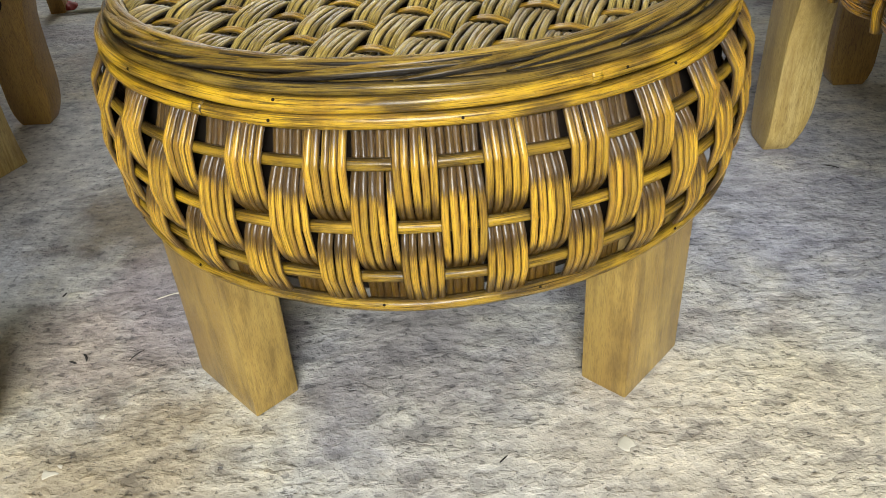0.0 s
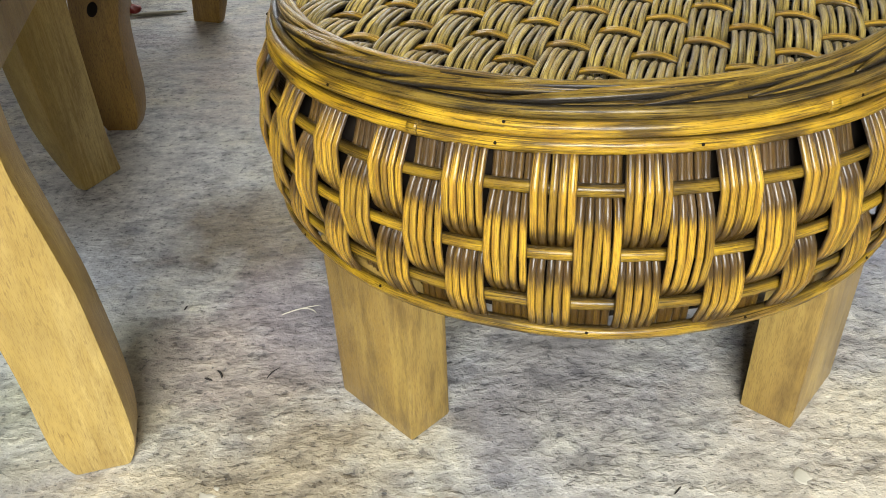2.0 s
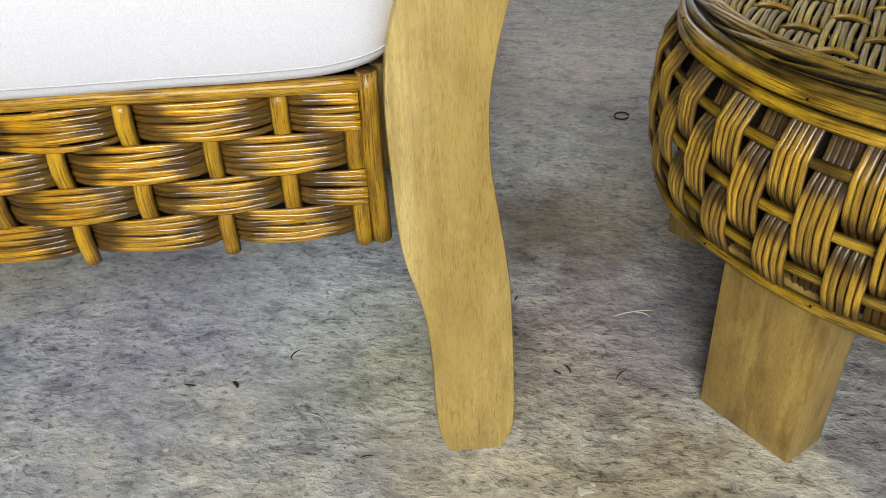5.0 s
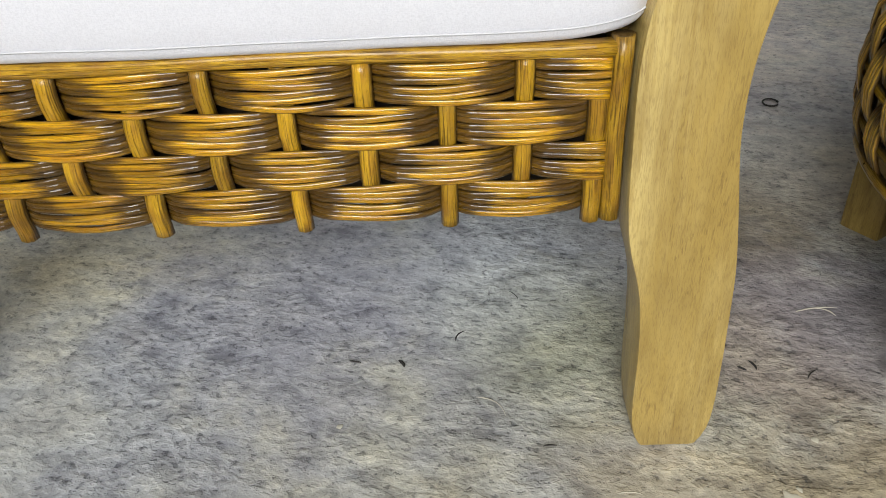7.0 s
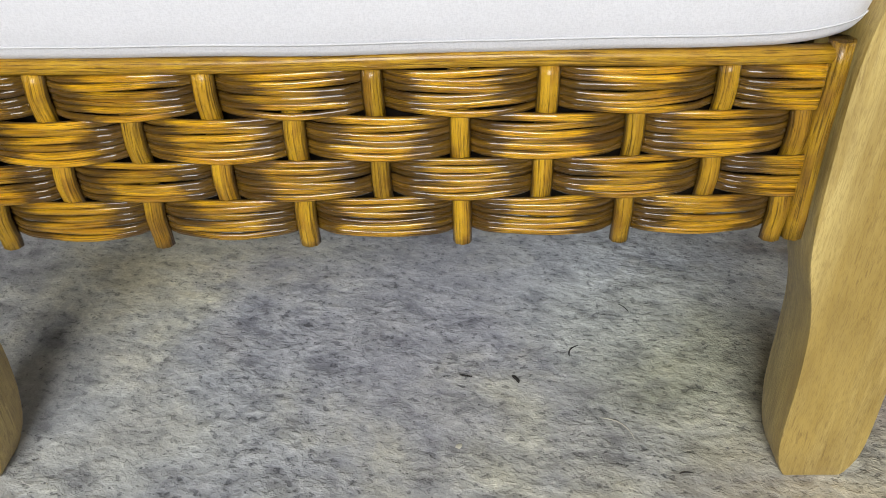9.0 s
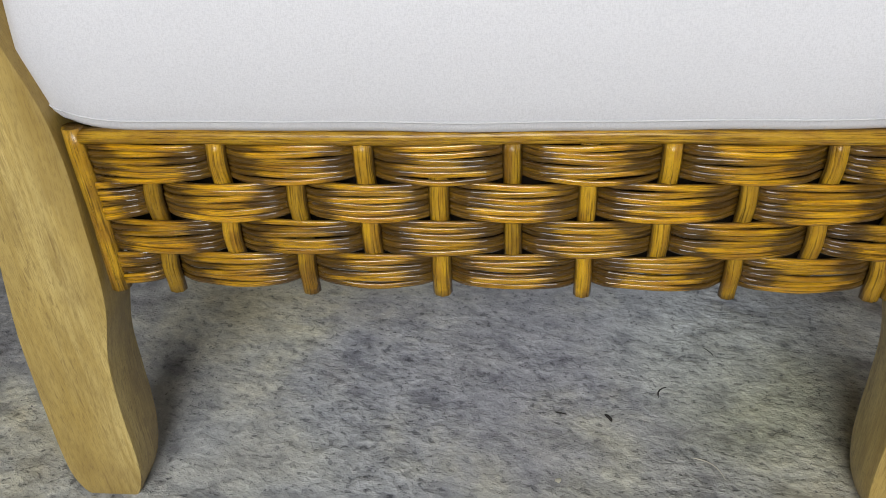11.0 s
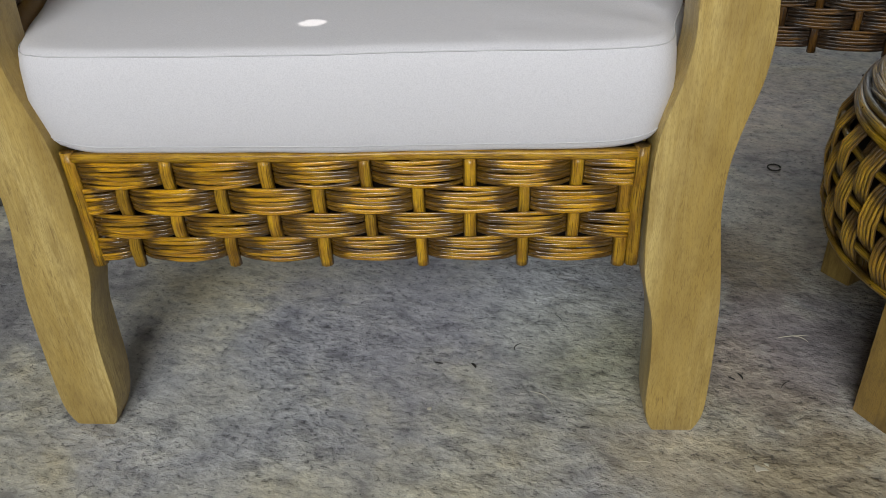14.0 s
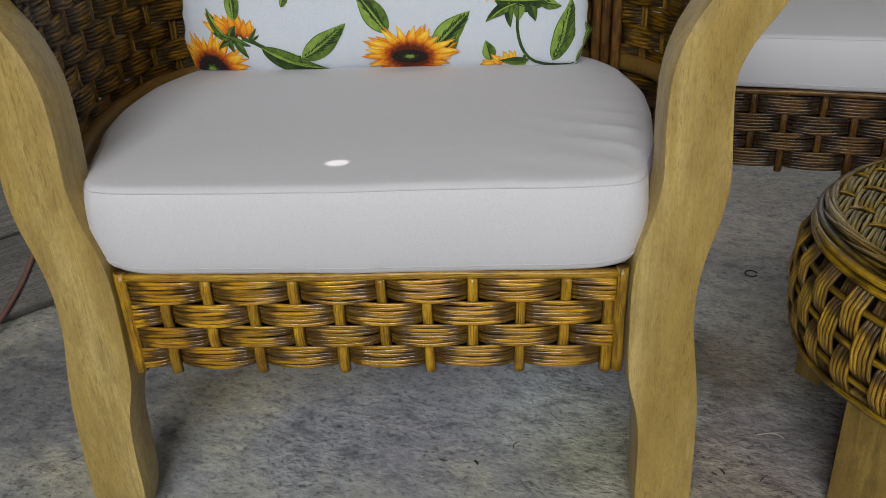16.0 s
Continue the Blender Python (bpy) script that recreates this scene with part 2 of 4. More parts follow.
def concrete_floor():
    """Worn power-trowelled slab: cloudy tints, shallow flakes, pits, dark flecks and toned patches."""
    m, nt, b = mat("worn_concrete", 0.7)
    v = coords(nt)
    tint = noise_at(nt, coords(nt, "Object", (1, 1.4, 1)), 4.2, 4, 0.6, 0.5)
    mid = noise_at(nt, v, 13.0, 6, 0.65, 0.2)
    flake = noise_at(nt, coords(nt, "Object", (30, 39, 30)), 1.0, 4, 0.56, 0.1)
    chips = noise_at(nt, coords(nt, "Object", (105, 130, 105)), 1.0, 3, 0.55, 0.1)
    fleck = noise_at(nt, coords(nt, "Object", (170, 190, 170)), 1.0, 2, 0.5, 0.0)
    grit = noise_at(nt, v, 420.0, 3, 0.65)
    worn = ramp(nt, noise_at(nt, coords(nt, "Object", (5, 6.5, 5)), 1.0, 5, 0.6, 0.2), ((0.42, (0.68, 0.68, 0.68)), (0.55, (1, 1, 1))))
    pits = noise_at(nt, coords(nt, "Object", (90, 105, 90)), 1.0, 2, 0.5, 0.0)
    cool, pale, warm, violet = (0.40, 0.40, 0.405), (0.52, 0.505, 0.44), (0.51, 0.465, 0.345), (0.36, 0.335, 0.34)
    col = ramp(nt, tint, ((0.30, violet), (0.42, cool), (0.54, pale), (0.68, warm)))
    # Toned patches; the last one paints the shade at the foot of the boards.
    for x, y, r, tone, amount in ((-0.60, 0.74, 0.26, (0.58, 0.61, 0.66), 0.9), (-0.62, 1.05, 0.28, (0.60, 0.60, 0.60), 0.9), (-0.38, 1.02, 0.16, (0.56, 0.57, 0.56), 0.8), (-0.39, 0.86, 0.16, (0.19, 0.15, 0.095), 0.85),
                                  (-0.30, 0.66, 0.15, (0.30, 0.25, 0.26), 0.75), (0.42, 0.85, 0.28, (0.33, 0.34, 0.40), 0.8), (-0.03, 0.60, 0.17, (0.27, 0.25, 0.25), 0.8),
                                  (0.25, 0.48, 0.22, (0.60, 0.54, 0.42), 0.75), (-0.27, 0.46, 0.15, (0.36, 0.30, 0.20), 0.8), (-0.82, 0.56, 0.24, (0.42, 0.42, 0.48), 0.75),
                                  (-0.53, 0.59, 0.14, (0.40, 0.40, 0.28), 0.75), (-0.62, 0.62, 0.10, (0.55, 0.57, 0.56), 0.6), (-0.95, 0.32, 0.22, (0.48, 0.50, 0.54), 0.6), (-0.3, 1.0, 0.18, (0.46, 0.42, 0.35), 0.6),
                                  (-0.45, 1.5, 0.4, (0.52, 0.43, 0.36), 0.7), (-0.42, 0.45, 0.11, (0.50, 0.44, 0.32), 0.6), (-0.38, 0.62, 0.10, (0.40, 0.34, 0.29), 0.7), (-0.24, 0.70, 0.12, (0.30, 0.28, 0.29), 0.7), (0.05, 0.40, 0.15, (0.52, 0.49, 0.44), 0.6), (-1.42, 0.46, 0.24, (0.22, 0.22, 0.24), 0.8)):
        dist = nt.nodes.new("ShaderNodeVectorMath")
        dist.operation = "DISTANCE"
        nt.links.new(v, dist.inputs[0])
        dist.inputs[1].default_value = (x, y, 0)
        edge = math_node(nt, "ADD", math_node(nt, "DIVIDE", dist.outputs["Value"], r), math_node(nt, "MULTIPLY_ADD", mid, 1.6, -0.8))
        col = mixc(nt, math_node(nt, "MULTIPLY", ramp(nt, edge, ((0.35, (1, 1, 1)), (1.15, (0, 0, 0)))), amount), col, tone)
    col = mixc(nt, 0.55, col, ramp(nt, mid, ((0.3, (0.70, 0.675, 0.66)), (0.5, (0.965, 0.945, 0.91)), (0.68, (1.12, 1.1, 1.03)))), "MULTIPLY")
    levels = []
    for k in range(6):
        edge = 0.34 + 0.055 * k
        levels += [(edge, (k / 6,) * 3), (edge + 0.022, ((k + 0.75) / 6,) * 3)]
    steps = ramp(nt, flake, levels)
    scab = ramp(nt, chips, ((0.34, (0, 0, 0)), (0.41, (0.55, 0.55, 0.55)), (0.53, (0.65, 0.65, 0.65)), (0.60, (1, 1, 1))))
    col = mixc(nt, math_node(nt, "MULTIPLY_ADD", worn, 0.5, 0.25), col, ramp(nt, steps, ((0.0, (0.42, 0.42, 0.45)), (0.35, (0.84, 0.84, 0.85)), (0.62, (1.0, 1.0, 0.99)), (1.0, (1.24, 1.23, 1.2)))), "MULTIPLY")
    col = mixc(nt, math_node(nt, "MULTIPLY_ADD", worn, 0.6, 0.2), col, ramp(nt, scab, ((0.0, (0.37, 0.37, 0.39)), (0.6, (0.96, 0.96, 0.96)), (1.0, (1.2, 1.2, 1.19)))), "MULTIPLY")
    col = mixc(nt, math_node(nt, "MULTIPLY", ramp(nt, fleck, ((0.25, (1, 1, 1)), (0.31, (0, 0, 0)))), 0.75), col, (0.05, 0.05, 0.055))
    col = mixc(nt, math_node(nt, "MULTIPLY", ramp(nt, pits, ((0.26, (1, 1, 1)), (0.32, (0, 0, 0)))), 0.6), col, (0.07, 0.07, 0.075))
    col = mixc(nt, 0.45, col, ramp(nt, grit, ((0.36, (0.72, 0.715, 0.70)), (0.5, (0.95, 0.942, 0.92)), (0.64, (1.12, 1.11, 1.08)))), "MULTIPLY")
    nt.links.new(col, b.inputs["Base Color"])
    nt.links.new(math_node(nt, "MULTIPLY_ADD", mid, 0.5, 0.35), b.inputs["Roughness"])
    h = math_node(nt, "MULTIPLY", worn, math_node(nt, "ADD", math_node(nt, "MULTIPLY", steps, 0.75), math_node(nt, "MULTIPLY", scab, 0.28)))
    h = math_node(nt, "ADD", h, math_node(nt, "ADD", math_node(nt, "MULTIPLY", grit, 0.07), math_node(nt, "MULTIPLY", mid, 0.25)))
    bump(nt, b, h, 1.0, 0.0033)
    return m


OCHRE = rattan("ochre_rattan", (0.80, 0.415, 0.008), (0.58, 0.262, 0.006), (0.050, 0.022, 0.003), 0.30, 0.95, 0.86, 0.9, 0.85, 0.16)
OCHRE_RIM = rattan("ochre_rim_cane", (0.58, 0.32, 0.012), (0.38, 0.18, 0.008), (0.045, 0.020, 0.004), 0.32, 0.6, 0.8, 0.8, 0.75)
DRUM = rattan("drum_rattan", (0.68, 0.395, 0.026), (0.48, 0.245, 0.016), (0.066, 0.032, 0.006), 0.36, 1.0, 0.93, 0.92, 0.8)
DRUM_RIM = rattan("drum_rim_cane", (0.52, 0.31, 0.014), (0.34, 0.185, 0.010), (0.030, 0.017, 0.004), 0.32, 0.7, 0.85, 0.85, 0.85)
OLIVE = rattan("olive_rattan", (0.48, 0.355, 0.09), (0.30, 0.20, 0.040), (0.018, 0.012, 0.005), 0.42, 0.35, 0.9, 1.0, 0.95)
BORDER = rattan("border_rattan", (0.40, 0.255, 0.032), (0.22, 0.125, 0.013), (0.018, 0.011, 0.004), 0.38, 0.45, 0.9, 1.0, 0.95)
# Shaded copy of the rattan, for the sofa apron and the corner posts.
SHADE_RATTAN = rattan("shaded_rattan", (0.18, 0.08, 0.010), (0.08, 0.034, 0.006), (0.012, 0.007, 0.004), 0.36, 0.5, 0.85, 0.95)
# Tub canes darker than the apron's: shade inside the tub painted in.
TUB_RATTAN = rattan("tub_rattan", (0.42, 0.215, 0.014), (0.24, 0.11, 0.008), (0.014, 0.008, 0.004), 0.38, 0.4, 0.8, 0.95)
PALE_WOOD = wood("pale_timber", (0.60, 0.452, 0.170), (0.365, 0.240, 0.056), (0.17, 0.10, 0.025), pores=0.3, stain=0.12, dashes=0.5)
GOLD_WOOD = wood("golden_timber", (0.44, 0.302, 0.075), (0.295, 0.182, 0.042), (0.045, 0.022, 0.008), 0.4, 0.25, pores=0.25, stain=0.5, dashes=0.12)
# Brown timber; on the sofa legs the darker brown also paints their shade.
BROWN_WOOD = wood("brown_timber", (0.42, 0.245, 0.055), (0.26, 0.14, 0.028), (0.07, 0.032, 0.010), 0.45, 0.2, dashes=0.3)
# Near black for shade seen through weave gaps; also nails, knot and deck.
GAP_SHADE_NAILS = plain("gap_shade_and_nails", (0.014, 0.009, 0.005), 0.9)
GAP_SHADE_NAILS.node_tree.nodes["Principled BSDF"].inputs["Specular IOR Level"].default_value = 0.2
LINEN = fabric("white_linen", (0.70, 0.68, 0.70), (0.60, 0.58, 0.60), thread=1500.0, strength=0.24)
PILLOW_CLOTH = fabric("pillow_linen", (0.72, 0.75, 0.80), (0.60, 0.64, 0.70), strength=0.5)
SEAM = plain("seam_thread", (0.61, 0.60, 0.61), 0.9, 0.1)


def petal_mat(name, inner, middle, outer, rim):
    """Printed petals: u runs from the flower's middle to the tips, v from a petal's middle to its outline."""
    m, nt, b = mat(name, 0.9)
    uvs = nt.nodes.new("ShaderNodeSeparateXYZ")
    nt.links.new(coords(nt, "UV"), uvs.inputs[0])
    n = noise_at(nt, coords(nt, "Object", (170, 170, 170)), 1.0, 4, 0.6)
    along = math_node(nt, "ADD", uvs.outputs[0], math_node(nt, "MULTIPLY_ADD", n, 0.3, -0.15))
    dark = tuple(c * 0.22 for c in inner)
    col = ramp(nt, along, ((0.36, dark), (0.47, inner), (0.60, middle), (0.80, outer)))
    edge = math_node(nt, "ADD", uvs.outputs[1], math_node(nt, "MULTIPLY_ADD", n, 0.7, -0.35))
    col = mixc(nt, math_node(nt, "MULTIPLY", ramp(nt, edge, ((0.55, (0, 0, 0)), (0.98, (1, 1, 1)))), 0.85), col, rim, "MULTIPLY")
    nt.links.new(col, b.inputs["Base Color"])
    return m


PETAL = petal_mat("petal_print", (0.50, 0.09, 0.004), (0.93, 0.42, 0.010), (1.0, 0.77, 0.09), (0.88, 0.44, 0.10))
PETAL_DEEP = petal_mat("deep_petal_print", (0.36, 0.05, 0.003), (0.76, 0.21, 0.005), (0.90, 0.42, 0.015), (0.70, 0.36, 0.12))
BUD_PETAL = petal_mat("bud_petal_print", (0.72, 0.20, 0.006), (0.88, 0.33, 0.010), (0.97, 0.55, 0.04), (0.66, 0.30, 0.10))
LEAF_LIGHT = print_mat("light_leaf_print", (0.16, 0.26, 0.035), (0.30, 0.43, 0.07), (70, 70, 70))
DISC = print_mat("seed_print", (0.006, 0.004, 0.003), (0.030, 0.012, 0.005), (300, 300, 300))
LEAF = print_mat("leaf_print", (0.05, 0.09, 0.012), (0.14, 0.23, 0.030), (150, 60, 90))
LEAF_DARK = print_mat("dark_leaf_print", (0.012, 0.03, 0.008), (0.05, 0.11, 0.015), (60, 60, 60))
LEAF_INK = print_mat("leaf_ink_print", (0.010, 0.026, 0.006), (0.030, 0.060, 0.012), (60, 60, 60))
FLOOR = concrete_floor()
# Unseen walls, kept dark to cut the light they bounce.
WALL = plain("added_wall", (0.14, 0.13, 0.11), 0.85, 0.2, 3)
# Unseen roof boards, kept pale to bounce fill light down.
ROOFING = plain("roof_boards", (0.36, 0.32, 0.26), 0.8, 0.3, 5)
EARTH = plain("packed_earth", (0.28, 0.23, 0.17), 0.95, 0.35, 2)
WEATHERED = wood("weathered_board", (0.22, 0.205, 0.18), (0.11, 0.105, 0.10), (0.03, 0.028, 0.026), 0.8, 0.0, (60, 60, 1.4), 0.5)
CABLE = plain("red_brown_cable", (0.24, 0.12, 0.09), 0.6)
SPLINTER = plain("dark_splinter", (0.03, 0.025, 0.02), 0.8)
STRAW = plain("straw_splinter", (0.62, 0.58, 0.46), 0.8)
RED_PLASTIC = plain("red_wrapper", (0.35, 0.03, 0.02), 0.5)


# ---- mesh helpers ----
class Geo:
    """Points, faces, u, v and the glazing and shade values of one mesh."""

    def __init__(self):
        self.v, self.f, self.uv, self.rub_shade = [], [], [], []

    def tube(self, pts, radius, out, sides=6, flat=1.0, u0=0.0, rub_shade=1.0):
        """A cane along pts; out: the outward way at each point; flat: its depth over its width; the last value: low
        where glazing and painted shade darken it.
        """
        pts, out = np.asarray(pts, float), np.asarray(out, float)
        n = len(pts)
        out = np.broadcast_to(out, (n, 3))
        rad = np.broadcast_to(np.asarray(radius, float), (n,))
        tan = np.gradient(pts, axis=0)
        tan /= np.linalg.norm(tan, axis=1)[:, None]
        nor = out - (out * tan).sum(1)[:, None] * tan
        nor /= np.linalg.norm(nor, axis=1)[:, None]
        bi = np.cross(tan, nor)
        run = u0 + np.concatenate(([0], np.cumsum(np.linalg.norm(np.diff(pts, axis=0), axis=1))))
        a = np.arange(sides) * 2 * math.pi / sides
        base = len(self.v)
        ring = pts[:, None] + rad[:, None, None] * (flat * np.cos(a)[None, :, None] * nor[:, None] + np.sin(a)[None, :, None] * bi[:, None])
        self.v += [tuple(p) for p in ring.reshape(-1, 3)]
        self.rub_shade += np.repeat(np.broadcast_to(np.asarray(rub_shade, float), (n,)), sides).tolist()
        for i in range(n - 1):
            for k in range(sides):
                j = (k + 1) % sides
                self.f.append((base + i * sides + k, base + i * sides + j, base + (i + 1) * sides + j, base + (i + 1) * sides + k))
                self.uv.append(((run[i], k / sides), (run[i], (k + 1) / sides), (run[i + 1], (k + 1) / sides), (run[i + 1], k / sides)))
        for i, flip in ((0, True), (n - 1, False)):
            idx = [base + i * sides + k for k in range(sides)]
            self.f.append(tuple(idx[::-1] if flip else idx))
            self.uv.append(tuple((run[i], k / sides) for k in range(sides)))
        return self

    def ring(self, radius, z, thick, sides=8, steps=96, wobble=0.0, seed=0, centre=(0, 0)):
        a = np.linspace(0, 2 * math.pi, steps + 1)
        w = wobble * np.sin(a * 5 + seed) + wobble * 0.6 * np.sin(a * 11 + 2 * seed)
        out = np.stack((np.cos(a), np.sin(a), 0 * a), 1)
        pts = out * (radius + w)[:, None] + np.array((centre[0], centre[1], z))
        pts[:, 2] += w[::-1] * 0.8
        rub_shade = np.clip(0.72 + 0.3 * np.sin(a * 9 + 3 * seed) + 0.25 * np.sin(a * 23 + seed), 0, 1)
        return self.tube(pts, thick * (1 + 0.05 * np.sin(a * 7 + seed)), out, sides, 1.0, seed * 1.7, rub_shade)

    def loft(self, rings, cap=True):
        """Joins rings of equal count."""
        base, n = len(self.v), len(rings[0])
        for r in rings:
            self.v += [tuple(p) for p in r]
            self.rub_shade += [1.0] * n
        for i in range(len(rings) - 1):
            for k in range(n):
                j = (k + 1) % n
                self.f.append((base + i * n + k, base + i * n + j, base + (i + 1) * n + j, base + (i + 1) * n + k))
                self.uv.append(((k / n, i), ((k + 1) / n, i), ((k + 1) / n, i + 1), (k / n, i + 1)))
        if cap:
            for i, flip in ((0, True), (len(rings) - 1, False)):
                idx = [base + i * n + k for k in range(n)]
                self.f.append(tuple(idx[::-1] if flip else idx))
                self.uv.append(tuple((k / n, 0) for k in range(n)))
        return self

    def box(self, x0, x1, y0, y1, z0, z1):
        return self.loft([[(x0, y0, z), (x1, y0, z), (x1, y1, z), (x0, y1, z)] for z in (z0, z1)])

    def mesh(self, name, smooth=True):
        me = bpy.data.meshes.new(name)
        me.from_pydata(self.v, [], self.f)
        layer = me.uv_layers.new(name="UVMap")
        layer.data.foreach_set("uv", np.array([c for face in self.uv for c in face], float).ravel())
        if len(self.rub_shade) == len(self.v):
            me.attributes.new("rub_shade", "FLOAT", "POINT").data.foreach_set("value", self.rub_shade)
        me.polygons.foreach_set("use_smooth", [smooth] * len(me.polygons))
        me.update()
        return me


def bevelled(me, width, segments=2):
    """Rounds the sharp edges of a mesh."""
    bm = bmesh.new()
    bm.from_mesh(me)
    edges = [e for e in bm.edges if len(e.link_faces) == 2 and e.calc_face_angle(0) > 0.7]
    bmesh.ops.bevel(bm, geom=edges, offset=width, segments=segments, affect="EDGES", profile=0.6)
    bm.to_mesh(me)
    bm.free()
    me.polygons.foreach_set("use_smooth", [True] * len(me.polygons))
    me.set_sharp_from_angle(angle=radians(20))
    return me


def part(name, shape, material, parent, label="", m=None, smooth=True, bevel=0.0):
    """One mesh object under a thing or under a part."""
    me = shape if isinstance(shape, bpy.types.Mesh) else shape.mesh(name, smooth)
    if bevel:
        bevelled(me, bevel)
    if not me.materials:
        me.materials.append(material)
    ob = new(name, me)
    ob.parent = parent
    if m is not None:
        ob.matrix_basis = m
    return tagged(ob, label)


def thing(name, m, label, category, group="", kind=""):
    ob = new(name)
    ob.empty_display_size = 0.05
    ob.matrix_world = m
    return tagged(ob, label, category, group, kind)


def solo(name, shape, material, label, category, m=None, group="", kind="", smooth=True, bevel=0.0):
    """A thing that is one mesh."""
    ob = part(name, shape, material, None, "", m, smooth, bevel)
    return tagged(ob, label, category, group, kind)


# ---- the shed, its unseen walls added to shape the light ----
X0, X1, Y0, Y1 = -3.6, 3.8, -2.5, 4.2
g = Geo()
g.box(X0, X1, -5.0, Y1, -0.12, 0)
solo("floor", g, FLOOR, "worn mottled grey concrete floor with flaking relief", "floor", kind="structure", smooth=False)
g = Geo()
g.box(-300, 300, -300, 300, -0.2, -0.13)
solo("ground", g, EARTH, "packed brown earth round the shed", "ground", kind="structure", smooth=False)
# unseen back wall, opened only for the added fill lamp
g = Geo()
g.box(X0, -1.85, Y1, Y1 + 0.15, 0, ROOF - 0.002)
g.box(0.05, X1, Y1, Y1 + 0.15, 0, ROOF - 0.002)
g.box(-1.848, 0.048, Y1, Y1 + 0.15, 0, 1.0)
g.box(-1.848, 0.048, Y1, Y1 + 0.15, 2.5, ROOF - 0.002)
solo("wall_north", g, WALL, "added unseen dark wall with an opening for the fill lamp", "wall", kind="structure", smooth=False)
for nm, box in (("wall_west", (X0 - 0.15, X0, Y0, Y1 + 0.15)), ("wall_east", (X1, X1 + 0.15, Y0, Y1 + 0.15))):
    g = Geo()
    g.box(*box, 0, ROOF - 0.002)
    solo(nm, g, WALL, "added unseen dark wall that closes in the light", "wall", kind="structure", smooth=False)
g = Geo()
g.box(X0 - 0.15, -0.82, Y0 - 0.15, Y0 - 0.002, 0, ROOF - 0.002)
g.box(1.02, X1 + 0.15, Y0 - 0.15, Y0 - 0.002, 0, ROOF - 0.002)
g.box(-0.818, 1.018, Y0 - 0.15, Y0 - 0.002, 0, 1.28)
g.box(-0.818, 1.018, Y0 - 0.15, Y0 - 0.002, 2.92, ROOF - 0.002)
solo("wall_south", g, WALL, "added unseen dark wall with a wide opening for the daylight", "wall", kind="structure", smooth=False)


def ceiling():
    """Board roof with one small round hole that lets a sunbeam in; the deep overhang is added to keep the sun out of
    the window.
    """
    hx, hy, n = HOLE.x, HOLE.y, 48
    x0, x1, y0, y1 = X0 - 0.4, X1 + 0.4, -6.6, Y1 + 0.4
    gg = Geo()
    loops = []
    for z in (ROOF, ROOF + 0.012):
        inner, outer = [], []
        for k in range(n):
            a = 2 * math.pi * k / n
            c, s = math.cos(a), math.sin(a)
            inner.append((hx + 0.0140 * c, hy + 0.0140 * s, z))
            tx = ((x1 if c > 0 else x0) - hx) / c if abs(c) > 1e-9 else 1e9
            ty = ((y1 if s > 0 else y0) - hy) / s if abs(s) > 1e-9 else 1e9
            t = min(tx, ty)
            outer.append((hx + t * c, hy + t * s, z))
        loops.append((inner, outer))
    (i0, o0), (i1, o1) = loops
    gg.loft([i0, o0, o1, i1, i0], cap=False)
    return gg


solo("ceiling", ceiling(), ROOFING, "pale brown board roof with a small round hole", "ceiling", kind="structure", smooth=False)


# ---- woven work ----
def weave_canes(path, s0, s1, z, height, count, first, pitch, side, amp, thick, seed, dip=0.0006, step=12):
    """One row of canes along a plan path, in front of and behind the stakes in turn; one mesh a cane."""
    rng = random.Random(seed)
    n = max(4, int((s1 - s0) / pitch * step))
    s = np.linspace(s0, s1, n + 1)
    wave = side * np.cos(math.pi * (s - first) / pitch)
    turns = (s - first) / (2 * pitch) + (0.0 if side < 0 else 0.5)
    near = np.abs(turns - np.round(turns)) * 2 * pitch
    bow = 1 - 2 * np.exp(-((near / (0.2 * pitch)) ** 2)) + 0.25 * wave
    made = []
    for k in range(count):
        f = (k + 0.5) / count - 0.5
        pos, nor = path(s)
        j = rng.uniform(-1, 1)
        wob = 0.0006 * np.sin(s * rng.uniform(40, 90) + rng.uniform(0, 6))
        depth = amp * bow + wob - 0.0004 * (2 * f) ** 2
        up = z + f * height * (0.99 + 0.05 * wave) - dip * wave + 0.0006 * np.sin(s * 55 + j * 9) + j * 0.0003
        pts = np.stack((pos[:, 0] + nor[:, 0] * depth, pos[:, 1] + nor[:, 1] * depth, up), 1)
        out = np.stack((nor[:, 0], nor[:, 1], 0 * s), 1)
        # dips behind stakes turn dark: glazing together with painted shade
        rub_shade = np.clip(0.18 + 0.84 * (wave + 0.25 * rng.uniform(-1, 1) + 0.35 * np.sin(s * rng.uniform(30, 60) + rng.uniform(0, 6))), 0, 1)
        made.append(Geo().tube(pts, thick * rng.uniform(0.92, 1.1), out, 10 if step > 8 else 6, 0.72 if step > 8 else 1.0, rng.uniform(0, 9), rub_shade))
    return made


def straight(y):
    def path(s):
        return np.stack((s, 0 * s + y), 1), np.stack((0 * s, 0 * s - 1), 1)
    return path


